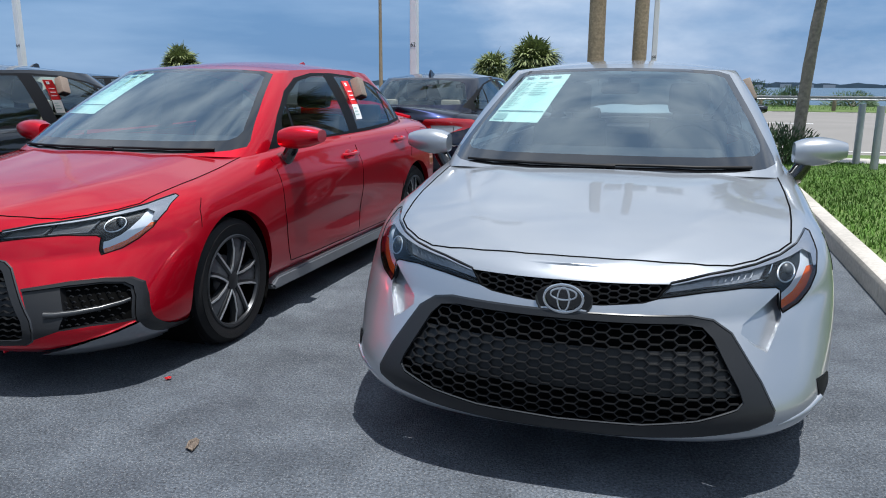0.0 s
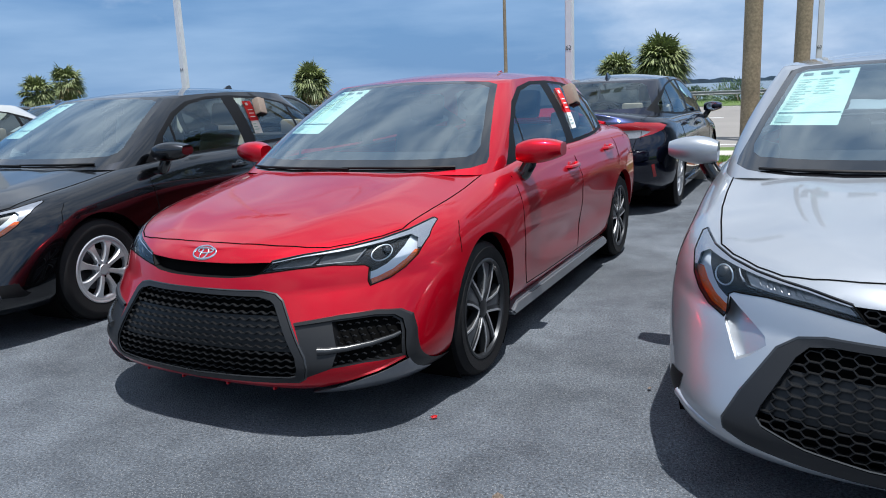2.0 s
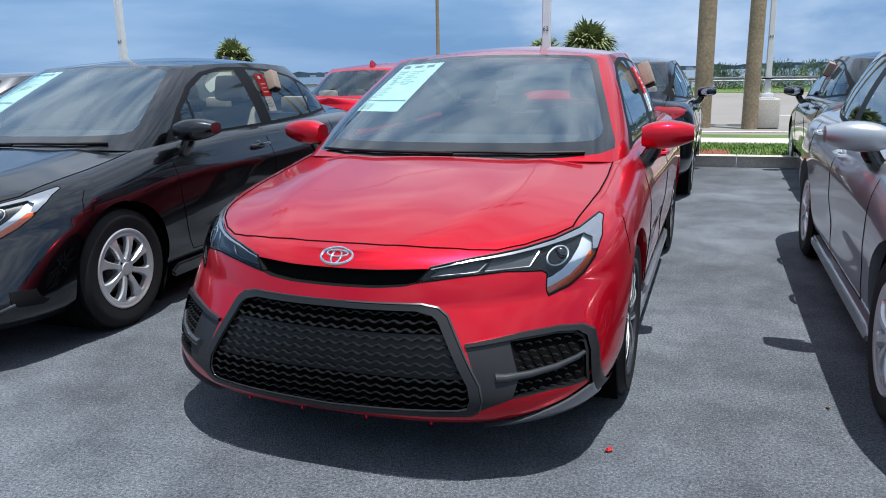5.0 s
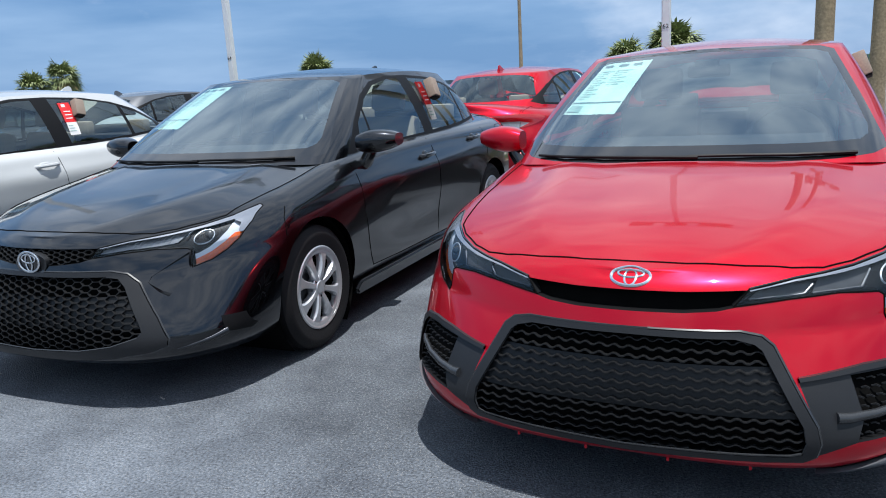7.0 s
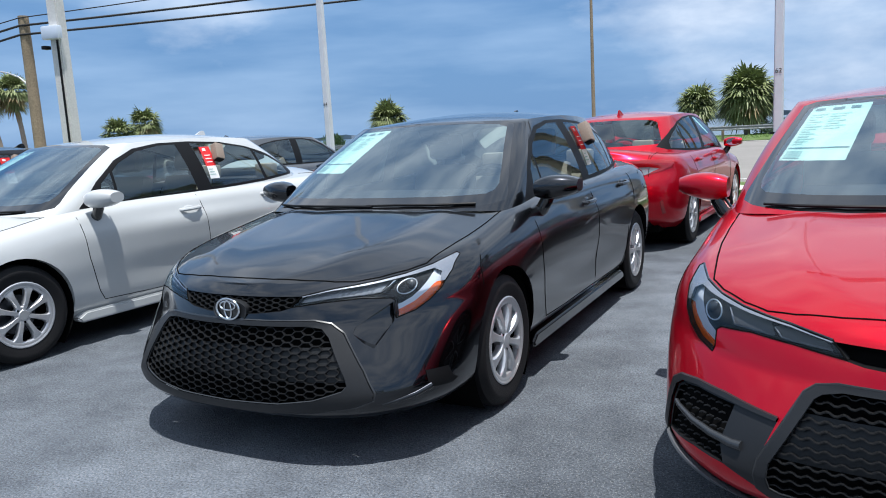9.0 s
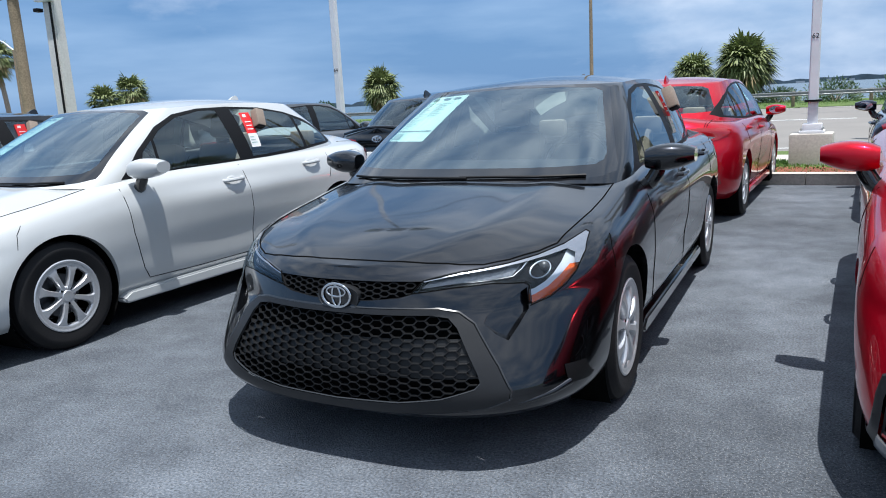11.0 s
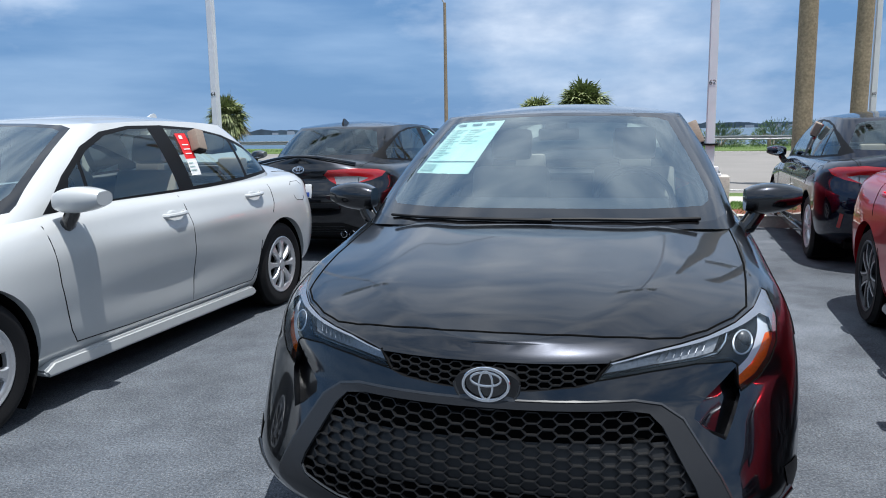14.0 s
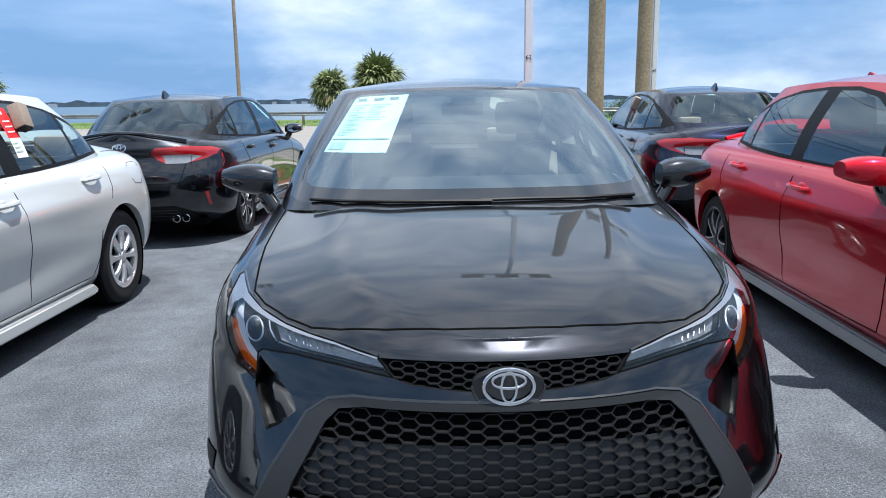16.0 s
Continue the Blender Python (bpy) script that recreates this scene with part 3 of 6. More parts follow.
                for rr, off, h in prof:
                    x = 0.0905 + 0.012 * math.sin((rr - 0.03) / 0.19 * math.pi)
                    o = (off + h * 0.55) * side
                    ring.append([bm.verts.new(m @ Vector(c)) for c in ((x - 0.02, o - 0.0055, rr), (x + 0.002, o - 0.005, rr), (x + 0.002, o + 0.005, rr), (x - 0.02, o + 0.0055, rr))])
                for a, b in zip(ring, ring[1:]):
                    for q in range(3):
                        bm.faces.new((a[q], a[q + 1], b[q + 1], b[q]))
                bmesh.ops.recalc_face_normals(bm, faces=bm.faces)
                part("spoke_face", bm, RIM, wheel_ob, "machined bright spoke face")
        bm = bmesh.new()
        lathe(bm, [(0.05, 0.05), (0.046, 0.092), (0.030, 0.098), (0.0, 0.099)], 24, axis="x")
        part("hub_cap", bm, RIMDARK, wheel_ob)
    return wheel_ob


def ellipse_ring(bm, cx, cz, rx, rz, r, y_of, n=36):
    pts = [(cx + rx * math.cos(2 * math.pi * i / n), cz + rz * math.sin(2 * math.pi * i / n)) for i in range(n)]
    loops = []
    for i, (x, z) in enumerate(pts):
        d = Vector((math.cos(2 * math.pi * i / n) / rx, 0, math.sin(2 * math.pi * i / n) / rz)).normalized()
        c = Vector((x, y_of(x, z), z))
        loops.append([bm.verts.new(c + d * r * math.cos(a) + Vector((0, -1, 0)) * r * 0.7 * math.sin(a)) for a in (0, 0.8, 1.57, 2.36, 3.14)])
    for i in range(n):
        a, b = loops[i], loops[(i + 1) % n]
        for q in range(4):
            bm.faces.new((a[q], a[q + 1], b[q + 1], b[q]))
    bmesh.ops.recalc_face_normals(bm, faces=bm.faces)


def mirrored(poly):
    return [(-x, z) for x, z in reversed(poly)]


def grow(poly, sx, sz, c):
    return [(c[0] + (x - c[0]) * sx, c[1] + (z - c[1]) * sz) for x, z in poly]


LAMP = [(0.282, 0.645), (0.318, 0.688), (0.43, 0.709), (0.50, 0.717), (0.575, 0.727), (0.655, 0.743), (0.72, 0.764), (0.765, 0.793), (0.780, 0.785), (0.793, 0.735), (0.783, 0.675), (0.758, 0.635), (0.72, 0.602), (0.665, 0.581), (0.657, 0.60), (0.655, 0.650), (0.64, 0.660), (0.54, 0.668), (0.42, 0.661)]


def car(kind, paint, seats, name="sedan"):
    """A four-door saloon; kind "plain" (covered wheels, honeycomb grille) or "sport" (alloys, wave grille, side intakes)."""
    root = thing(name, "x", "car")
    sport = kind == "sport"
    low, cab = lower_body(), cabin_shell()
    tree, cabtree = BVHTree.FromBMesh(low), BVHTree.FromBMesh(cab)

    def hit(t, o, d):
        p = t.ray_cast(Vector(o), Vector(d))[0]
        return p

    def on_front(x, z):
        p = hit(tree, (max(abs(x), 0.002), -3, z), (0, 1, 0))
        return p.y if p else -0.5

    def on_rear(x, z):
        p = hit(tree, (max(abs(x), 0.002), 6, z), (0, -1, 0))
        return p.y if p else 3.5

    def on_side(y, z):
        p = hit(tree, (3, y, z), (-1, 0, 0)) if z < 0.94 else hit(cabtree, (3, y, z), (-1, 0, 0))
        return p.x if p else 0.8

    def on_top(x, y):
        p = hit(tree, (max(abs(x), 0.002), y, 3), (0, 0, -1))
        return p.z if p else 0.8

    def on_glass(x, y):
        p = hit(cabtree, (max(abs(x), 0.002), y, 3), (0, 0, -1))
        return p.z if p else 1.1
    front, rear, flank = (lambda c: c.y < 0.3), (lambda c: c.y > 2.9), (lambda c: c.x > 0.45)

    # wheel arches
    for cy in (0.0, 2.70):
        hole = [(cy + 0.36 * math.cos(a), 0.317 + 0.36 * math.sin(a)) for a in [2 * math.pi * i / 40 for i in range(40)]]
        gone = cut(low, hole, "x", lambda c: c.x > 0.5)
        lip = rim_only(gone, Vector((-0.05, 0, 0)))
        pair("arch_lip", lip, paint, root)
        gone.free()
        bm = bmesh.new()
        loops = [[bm.verts.new((x, cy + 0.358 * math.cos(a), 0.317 + 0.358 * math.sin(a))) for a in [math.pi * 1.25 - math.pi * 1.5 * i / 24 for i in range(25)]] for x in (0.50, 0.85)]
        for i in range(24):
            bm.faces.new((loops[0][i], loops[0][i + 1], loops[1][i + 1], loops[1][i]))
        bm.faces.new(loops[0])
        pair("wheel_well", bm, CAVITY, root)
    # cabin opening in the deck
    cut(low, outline_poly(0.24, 3.12), "z", lambda c: c.z > 0.88).free()

    # lamps
    lens = cut(low, LAMP, "y", lambda c: c.y < 0.0)
    bezel = cut(lens, [(0.30, 0.70), (0.43, 0.73), (0.60, 0.76), (0.78, 0.83), (0.83, 0.75), (0.80, 0.700), (0.774, 0.700), (0.766, 0.735), (0.738, 0.750), (0.69, 0.738), (0.63, 0.727), (0.55, 0.715), (0.43, 0.703), (0.322, 0.683)], "y", lambda c: True)
    pair("lamp_bezel", bezel, LAMPBEZEL, root, "bright bezel along the lamp's upper edge")
    bowl = shifted(lens, 0.030, Vector((-0.25, 1.0, 0)).normalized())
    pair("lamp_wall", rim_only(lens, Vector((-0.25, 1.0, 0)).normalized() * 0.03), LAMPHOUSE, root)
    amber_p = [(0.79, 0.695), (0.82, 0.66), (0.785, 0.605), (0.72, 0.57), (0.64, 0.55), (0.64, 0.603), (0.666, 0.611), (0.702, 0.632), (0.732, 0.664), (0.752, 0.695)]
    if sport:
        amber_p = [(0.79, 0.690), (0.82, 0.66), (0.785, 0.605), (0.72, 0.57), (0.64, 0.55), (0.64, 0.597), (0.668, 0.605), (0.712, 0.628), (0.745, 0.662), (0.760, 0.690)]
    pair("indicator", cut(bowl, amber_p, "y", lambda c: True), AMBER, root, "amber side reflector")
    light = cut(bowl, [(0.754, 0.80), (0.84, 0.80), (0.84, 0.66), (0.785, 0.59), (0.72, 0.56), (0.63, 0.54), (0.63, 0.622), (0.664, 0.632), (0.692, 0.650), (0.712, 0.674), (0.728, 0.708), (0.734, 0.748), (0.735, 0.770)], "y", lambda c: True)
    pair("light_strip", light, BRIGHT, root, "pale daylight strip")
    if not sport:
        box_ = cut(bowl, [(0.305, 0.655), (0.330, 0.680), (0.43, 0.698), (0.55, 0.712), (0.615, 0.722), (0.590, 0.682), (0.54, 0.676), (0.42, 0.669)], "y", lambda c: True)
        pair("reflector", box_, CLEARLAMP, root, "ribbed clear reflector")
        for i in range(7):
            x0 = 0.44 + i * 0.020
            bm = bmesh.new()
            tube(bm, [(x0 + q * 0.012, on_front(x0 + q * 0.012, 0.678 + (x0 - 0.43) * 0.09 + q * 0.024) + 0.022, 0.678 + (x0 - 0.43) * 0.09 + q * 0.024) for q in (0.0, 0.5, 1.0)], 0.0014, 5)
            pair("reflector_rib", bm, CLEARLAMP, root)
        bm = bmesh.new()
        tube(bm, [(x, on_front(x, z) + 0.012, z) for x, z in ((0.30, 0.653), (0.42, 0.668), (0.54, 0.675), (0.60, 0.682), (0.622, 0.705), (0.632, 0.728))], 0.0035, 6)
        pair("reflector_edge", bm, CHROME, root)
    else:
        for seg in ([(0.318, 0.658), (0.338, 0.676), (0.455, 0.699), (0.475, 0.690), (0.455, 0.668), (0.42, 0.664)], [(0.475, 0.668), (0.490, 0.704), (0.60, 0.720), (0.620, 0.712), (0.600, 0.672), (0.54, 0.671)]):
            tile = cut(bowl, seg, "y", lambda c: True)
            pair("lamp_segment", tile, SEGMENT, root, "smoked grey lamp segment")
            bm = bmesh.new()
            tube(bm, [(x, on_front(x, z) + 0.022, z) for x, z in seg[:1] + seg[-1:-4:-1]], 0.003, 6)
            pair("segment_edge", bm, CLEARLAMP, root)
    pair("lamp_bowl", bowl, LAMPHOUSE, root)
    bm = bmesh.new()
    py = on_front(0.69, 0.700)
    bmesh.ops.create_uvsphere(bm, u_segments=20, v_segments=12, radius=0.027, matrix=Matrix.Translation((0.676, py + 0.036, 0.695)))
    pair("projector", bm, GLOSSBLACK if sport else SEGMENT, root, "round projector lens")
    bm = bmesh.new()
    ellipse_ring(bm, 0.676, 0.695, 0.029, 0.027, 0.0026, lambda x, z: on_front(x, z) + 0.014, 28)
    pair("projector_ring", bm, BRIGHT, root)
    pair("headlamp", lens, LENS, root, "clear headlamp lens")
    bm = bmesh.new()
    fine = []
    for (x0, z0), (x1, z1) in zip(LAMP, LAMP[1:] + LAMP[:1]):
        fine += [(x0 + (x1 - x0) * i / 4, z0 + (z1 - z0) * i / 4) for i in range(4)]
    tube(bm, [(x, on_front(x, z), z) for x, z in fine + fine[:1]], 0.0026, 5)
    pair("lamp_gap", bm, CAVITY, root)
    # thin bright edge above the lamp
    top_edge = [(0.318, 0.690), (0.43, 0.711), (0.50, 0.719), (0.575, 0.729), (0.655, 0.745), (0.72, 0.766), (0.762, 0.793)]
    bm = bmesh.new()
    tube(bm, [(x, on_front(x, z) - 0.001, z) for x, z in top_edge], 0.004, 6)
    pair("lamp_trim", bm, GLOSSBLACK, root)

    # upper slot and lower grille
    slot = [(0, 0.616), (0.12, 0.619), (0.24, 0.630), (0.282, 0.642), (0.316, 0.686), (0.15, 0.686), (0, 0.687)] if not sport else [(0, 0.626), (0.15, 0.627), (0.24, 0.633), (0.282, 0.642), (0.316, 0.686), (0.15, 0.682), (0, 0.682)]
    s = cut(low, slot, "y", front)
    part("slot_wall", both(rim_only(s, Vector((0, 0.04, 0)))), PLASTIC, root)
    # the slot's depth is a near-black sheet, its shade put into the colour
    part("upper_slot", both(shifted(s, 0.035, Vector((0, 1, 0)))), CAVITY, root, "near-black sheet standing for shade in the slot between the lamps")
    s.free()
    if sport:
        frame_p = [(0, 0.582), (0.30, 0.580), (0.355, 0.568), (0.385, 0.545), (0.50, 0.345), (0.51, 0.30), (0.50, 0.262), (0.47, 0.245), (0, 0.228)]
        mesh_p = [(0, 0.566), (0.29, 0.563), (0.34, 0.550), (0.36, 0.535), (0.470, 0.345), (0.478, 0.30), (0.468, 0.27), (0.44, 0.262), (0, 0.246)]
    else:
        frame_p = [(0, 0.594), (0.38, 0.592), (0.448, 0.578), (0.505, 0.540), (0.600, 0.400), (0.645, 0.315), (0.640, 0.285), (0.575, 0.262), (0.41, 0.240), (0.2, 0.222), (0, 0.218)]
        mesh_p = [(0, 0.576), (0.36, 0.573), (0.42, 0.563), (0.455, 0.530), (0.540, 0.385), (0.553, 0.350), (0.535, 0.328), (0.42, 0.292), (0.26, 0.268), (0, 0.258)]
    fr = cut(low, frame_p, "y", front)
    gr = cut(fr, mesh_p, "y", front)
    part("grille_frame", both(shifted(fr, -0.006, Vector((0, 1, 0)))), SATIN, root, "dark grey plastic grille surround")
    part("grille_wall", both(rim_only(gr, Vector((0, 0.05, 0)))), PLASTIC, root)
    # near-black backing stands for the shaded hollow behind the grille
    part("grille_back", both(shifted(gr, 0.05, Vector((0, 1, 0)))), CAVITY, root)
    plate = cut(gr, [(-1, 0.36), (1, 0.36), (1, 0.49), (-1, 0.49)], "y", front)
    part("grille_plate", both(shifted(plate, 0.018, Vector((0, 1, 0)))), GRILLE, root)
    gr.free(), plate.free(), fr.free()
    # raised bead round the grille's surround
    for edge_p, inset in ((frame_p, 0.004), (mesh_p, 0.003)):
        loop = []
        for (x0, z0), (x1, z1) in zip(edge_p, edge_p[1:]):
            loop += [(x0 + (x1 - x0) * i / 5, z0 + (z1 - z0) * i / 5) for i in range(5)]
        loop = loop[1:] + [(edge_p[-1][0] + 0.002, edge_p[-1][1])]
        bm = bmesh.new()
        tube(bm, [(x, on_front(x, z) + inset, z) for x, z in loop] + [(-x, on_front(x, z) + inset, z) for x, z in reversed(loop)] + [(loop[0][0], on_front(*loop[0]) + inset, loop[0][1])], 0.0065 if edge_p is frame_p else 0.004, 6)
        part("grille_bead", bm, BEAD, root, "grey bead round the grille")
    bm = bmesh.new()
    full = mesh_p + mirrored(mesh_p)

    def bar(a, b, w=0.0017, d0=0.005, d1=0.018):
        mid = ((a[0] + b[0]) / 2, (a[1] + b[1]) / 2)
        if not (inside(full, mid) and inside(full, a) and inside(full, b)):
            return
        dx, dz = b[0] - a[0], b[1] - a[1]
        ln = math.hypot(dx, dz)
        nx, nz = -dz / ln * w, dx / ln * w
        q = []
        for p in (a, b):
            y = on_front(p[0], p[1])
            q.append([bm.verts.new((p[0] + sx * nx, y + d, p[1] + sx * nz)) for sx, d in ((-1, d1), (-1, d0), (1, d0), (1, d1))])
        for i in range(3):
            bm.faces.new((q[0][i], q[0][i + 1], q[1][i + 1], q[1][i]))
    if sport:
        step, rise = 0.042, 0.0245
        for row in range(16):
            z = 0.232 + row * rise
            for i in range(-14, 15):
                x = i * step
                bar((x - step / 2 + 0.006, z - 0.0035), (x - 0.006, z - 0.0035))
                bar((x - 0.006, z - 0.0035), (x + 0.006, z + 0.0035))
                bar((x + 0.006, z + 0.0035), (x + step / 2 - 0.006, z + 0.0035))
                bar((x + step / 2 - 0.006, z + 0.0035), (x + step / 2 + 0.006, z - 0.0035))
    else:
        def comb(a, h, z0, nz, nx, full_):
            for i in range(-nx, nx + 1):
                for j in range(nz):
                    x, z = i * 1.5 * a, z0 + j * 2 * h + (h if i % 2 else 0)
                    for e0, e1 in (((-a / 2, h), (a / 2, h)), ((a / 2, h), (a, 0)), ((a, 0), (a / 2, -h))):
                        bar((x + e0[0], z + e0[1]), (x + e1[0], z + e1[1]), 0.0015)
        comb(0.027, 0.0140, 0.230, 14, 16, full)
        whole = full
        full = slot + mirrored(slot)
        comb(0.020, 0.0095, 0.585, 6, 12, full)
        full = whole
    bmesh.ops.recalc_face_normals(bm, faces=bm.faces)
    part("grille_mesh", bm, GRILLE, root, "black wave-pattern grille" if sport else "black honeycomb grille", False)

    if sport:
        intake = cut(low, [(0.447, 0.466), (0.60, 0.487), (0.70, 0.490), (0.765, 0.480), (0.798, 0.455), (0.812, 0.40), (0.835, 0.20), (0.808, 0.20), (0.800, 0.305), (0.70, 0.310), (0.60, 0.300), (0.54, 0.278), (0.500, 0.262), (0.508, 0.330)], "y", lambda c: c.y < -0.1)
        trim = cut(intake, [(0.44, 0.455), (0.60, 0.472), (0.70, 0.475), (0.755, 0.466), (0.780, 0.445), (0.793, 0.40), (0.803, 0.30), (0.808, 0.19), (0.9, 0.19), (0.9, 0.52), (0.44, 0.52)], "y", lambda c: True)
        pair("intake_trim", walled(shifted(trim, 0.010), Vector((0, 0.03, 0))), SATIN, root, "grey trim over the side intake")
        trim.free()
        pit = cut(intake, [(0.575, 0.466), (0.70, 0.470), (0.752, 0.461), (0.775, 0.44), (0.786, 0.40), (0.795, 0.312), (0.70, 0.316), (0.600, 0.304), (0.612, 0.36)], "y", lambda c: True)
        pair("intake_wall", rim_only(pit, Vector((0, 0.03, 0))), PLASTIC, root)
        # intake floor coloured near-black in place of real shade
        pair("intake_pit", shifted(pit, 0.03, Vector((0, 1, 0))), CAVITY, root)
        pit.free()
        pair("side_intake", intake, SATIN, root, "black plastic side intake")
        bm = bmesh.new()
        for row in range(7):
            z = 0.318 + row * 0.022
            for i in range(7):
                x = 0.60 + i * 0.026 + (0.013 if row % 2 else 0)
                if x < 0.775 and z < 0.455:
                    y = on_front(x, z)
                    tube(bm, [(x - 0.010, y + 0.012, z), (x, y + 0.010, z + 0.005), (x + 0.010, y + 0.014, z)], 0.003, 4)
        for half in (flipped(bm), bm):
            tagged(part("intake_mesh", half, SATIN, root, "black dimpled intake mesh"), kind="stuff")
        bm = bmesh.new()
        pts = [(0.545, 0.366), (0.575, 0.364), (0.64, 0.368), (0.71, 0.376), (0.765, 0.388), (0.782, 0.396)]
        tube(bm, [(x, on_front(x, z) + 0.002, z) for x, z in pts], 0.016, 10, 0.008)
        pair("fog_lamp_bar", bm, BEAD, root, "slim grey lamp bar")
        for tx in (-0.34, -0.12, 0.12, 0.34):
            bm = bmesh.new()
            box(bm, tx - 0.004, tx + 0.004, on_front(tx, 0.20) - 0.003, on_front(tx, 0.20) + 0.02, 0.190, 0.210, 0.002)
            part("lip_tab", bm, paint, root)
        fin = cut(low, [(0.50, 0.205), (0.62, 0.232), (0.74, 0.268), (0.800, 0.296), (0.808, 0.20), (0.90, 0.20), (0.90, 0.12), (0.50, 0.12)], "y", lambda c: c.y < -0.50)
        pair("corner_spoiler", walled(shifted(fin, 0.016), Vector((0, 0.03, 0))), SPOILER, root, "grey corner spoiler")
        fin.free()
    else:
        vent = cut(low, [(0.785, 0.37), (0.835, 0.365), (0.848, 0.30), (0.838, 0.285), (0.80, 0.30)], "y", lambda c: c.y < -0.1)
        pair("corner_vent", shifted(vent, 0.003), PLASTIC, root, "small black corner vent")
        vent.free()

    if not sport:
        # sunk cheek below each lamp, and blade at the foot of each corner
        cheek = cut(low, [(0.650, 0.645), (0.600, 0.607), (0.540, 0.562), (0.535, 0.538), (0.580, 0.500), (0.618, 0.478), (0.640, 0.520), (0.662, 0.572)], "y", lambda c: c.y < -0.1)
        sunk = shifted(cheek, 0.0)
        for v in sunk.verts:
            v.co += Vector((0.0, 0.042, 0.0)) * max(0.0, min(1.0, (v.co.x - 0.53) / 0.10))
        pair("bumper_cheek", sunk, paint, root)
        pair("cheek_wall", rim_only(cheek, Vector((0, 0.045, 0))), paint, root)
        cheek.free()
        bm = bmesh.new()
        tube(bm, [(x, on_front(x, z) + 0.006, z) for x, z in ((0.66, 0.262), (0.71, 0.272), (0.76, 0.285), (0.80, 0.305))], 0.006, 10, 0.016)
        pair("bumper_blade", bm, paint, root)

    # emblem
    ez, rx, rz = (0.714, 0.056, 0.022) if sport else (0.637, 0.061, 0.044)
    ey = on_front(0, ez) - 0.006
    if not sport:
        bm = bmesh.new()
        shield = [(0.088 * math.cos(a_), 0.637 + (0.072 if math.sin(a_) < 0 else 0.036) * math.sin(a_)) for a_ in [2 * math.pi * i / 36 for i in range(36)]]
        prism(bm, shield, ey - 0.004, ey + 0.03)
        part("emblem_base", bm, SATIN, root)
        bm = bmesh.new()
        tube(bm, [(x, ey - 0.003, z) for x, z in shield[18:] + shield[:1]], 0.004, 6)
        part("emblem_bead", bm, BEAD, root)
        bm = bmesh.new()
        lathe(bm, [(1.0, 0.0), (0.97, -0.006), (0.0, -0.010)], 32, Matrix.Translation((0, ey - 0.004, ez)) @ Matrix.Diagonal((rx, 1, rz, 1)) @ Matrix.Rotation(radians(90), 4, "X") @ Matrix.Scale(-1, 4, (0, 0, 1)))
        bmesh.ops.recalc_face_normals(bm, faces=bm.faces)
        part("emblem_disc", bm, GLOSSBLACK, root)
    bm = bmesh.new()
    yo = (lambda x, z: ey - 0.015) if not sport else (lambda x, z: on_front(x, z) - 0.003)
    ellipse_ring(bm, 0, ez, rx, rz, 0.0048, yo)
    ellipse_ring(bm, 0, ez - 0.002, rx * 0.30, rz * 0.86, 0.0034, yo)
    ellipse_ring(bm, 0, ez + rz * 0.32, rx * 0.66, rz * 0.42, 0.0034, yo)
    part("emblem", bm, CHROME, root, "chrome oval emblem")

    # doors, bonnet
    fd = cut(low, [(0.47, 0.95), (0.50, 0.60), (0.56, 0.36), (0.60, 0.29), (1.58, 0.275), (1.60, 0.60), (1.56, 0.96)], "x", flank)
    pair("front_door", fd, paint, root)
    rd = cut(low, [(1.56, 0.97), (1.60, 0.60), (1.58, 0.275), (2.28, 0.275), (2.36, 0.40), (2.40, 0.60), (2.58, 0.75), (2.62, 0.99)], "x", flank)
    pair("rear_door", rd, paint, root)
    seam_front = [(0.0, 0.745), (0.15, 0.744), (0.30, 0.739), (0.42, 0.732), (0.50, 0.728), (0.575, 0.737), (0.655, 0.753), (0.70, 0.768)]
    seam_plan = [(x, on_front(x, z)) for x, z in seam_front] + [(0.722, -0.26), (0.735, -0.1), (0.738, 0.1), (0.728, 0.45)]
    hood = cut(low, [(-0.001, seam_plan[0][1])] + seam_plan[1:] + [(0.69, 0.6), (-0.001, 0.6)], "z", lambda c: c.z > 0.69)
    part("bonnet", both(hood), paint, root)

    def seam(name_, pts, r=0.0032):
        bm_ = bmesh.new()
        tube(bm_, pts, r, 5)
        return bm_

    def dense(pts, n=6):
        out = []
        for a, b in zip(pts, pts[1:]):
            out += [tuple(a[q] + (b[q] - a[q]) * i / n for q in range(len(a))) for i in range(n)]
        return out + [pts[-1]]
    edge = dense(seam_plan[::-1])
    line = [(x, y, on_top(x, y)) for x, y in edge]
    part("bonnet_gap", seam("g", line + [(-x, y, z) for x, y, z in reversed(line[:-1])]), CAVITY, root)
    for pts in ([(0.47, 0.935), (0.50, 0.60), (0.56, 0.36), (0.60, 0.29), (1.0, 0.277), (1.58, 0.275)], [(1.56, 0.935), (1.60, 0.60), (1.58, 0.275), (2.28, 0.275), (2.36, 0.40), (2.385, 0.55)], [(2.56, 0.73), (2.60, 0.80), (2.62, 0.93)]):
        pair("door_gap", seam("g", [(on_side(y, z), y, z) for y, z in dense(pts)], 0.0028), CAVITY, root)
    pair("wing_gap", seam("g", [(on_side(y, z), y, z) for y, z in dense([(-0.20, 0.765), (-0.22, 0.70), (-0.30, 0.62)][:1] + [(-0.24, 0.72), (-0.26, 0.64)])], 0.0022), CAVITY, root)

    # sill
    bm = bmesh.new()
    sill = [(0.37, 0.200), (0.44, 0.238), (2.26, 0.238), (2.32, 0.200), (2.30, 0.165), (0.40, 0.165)]
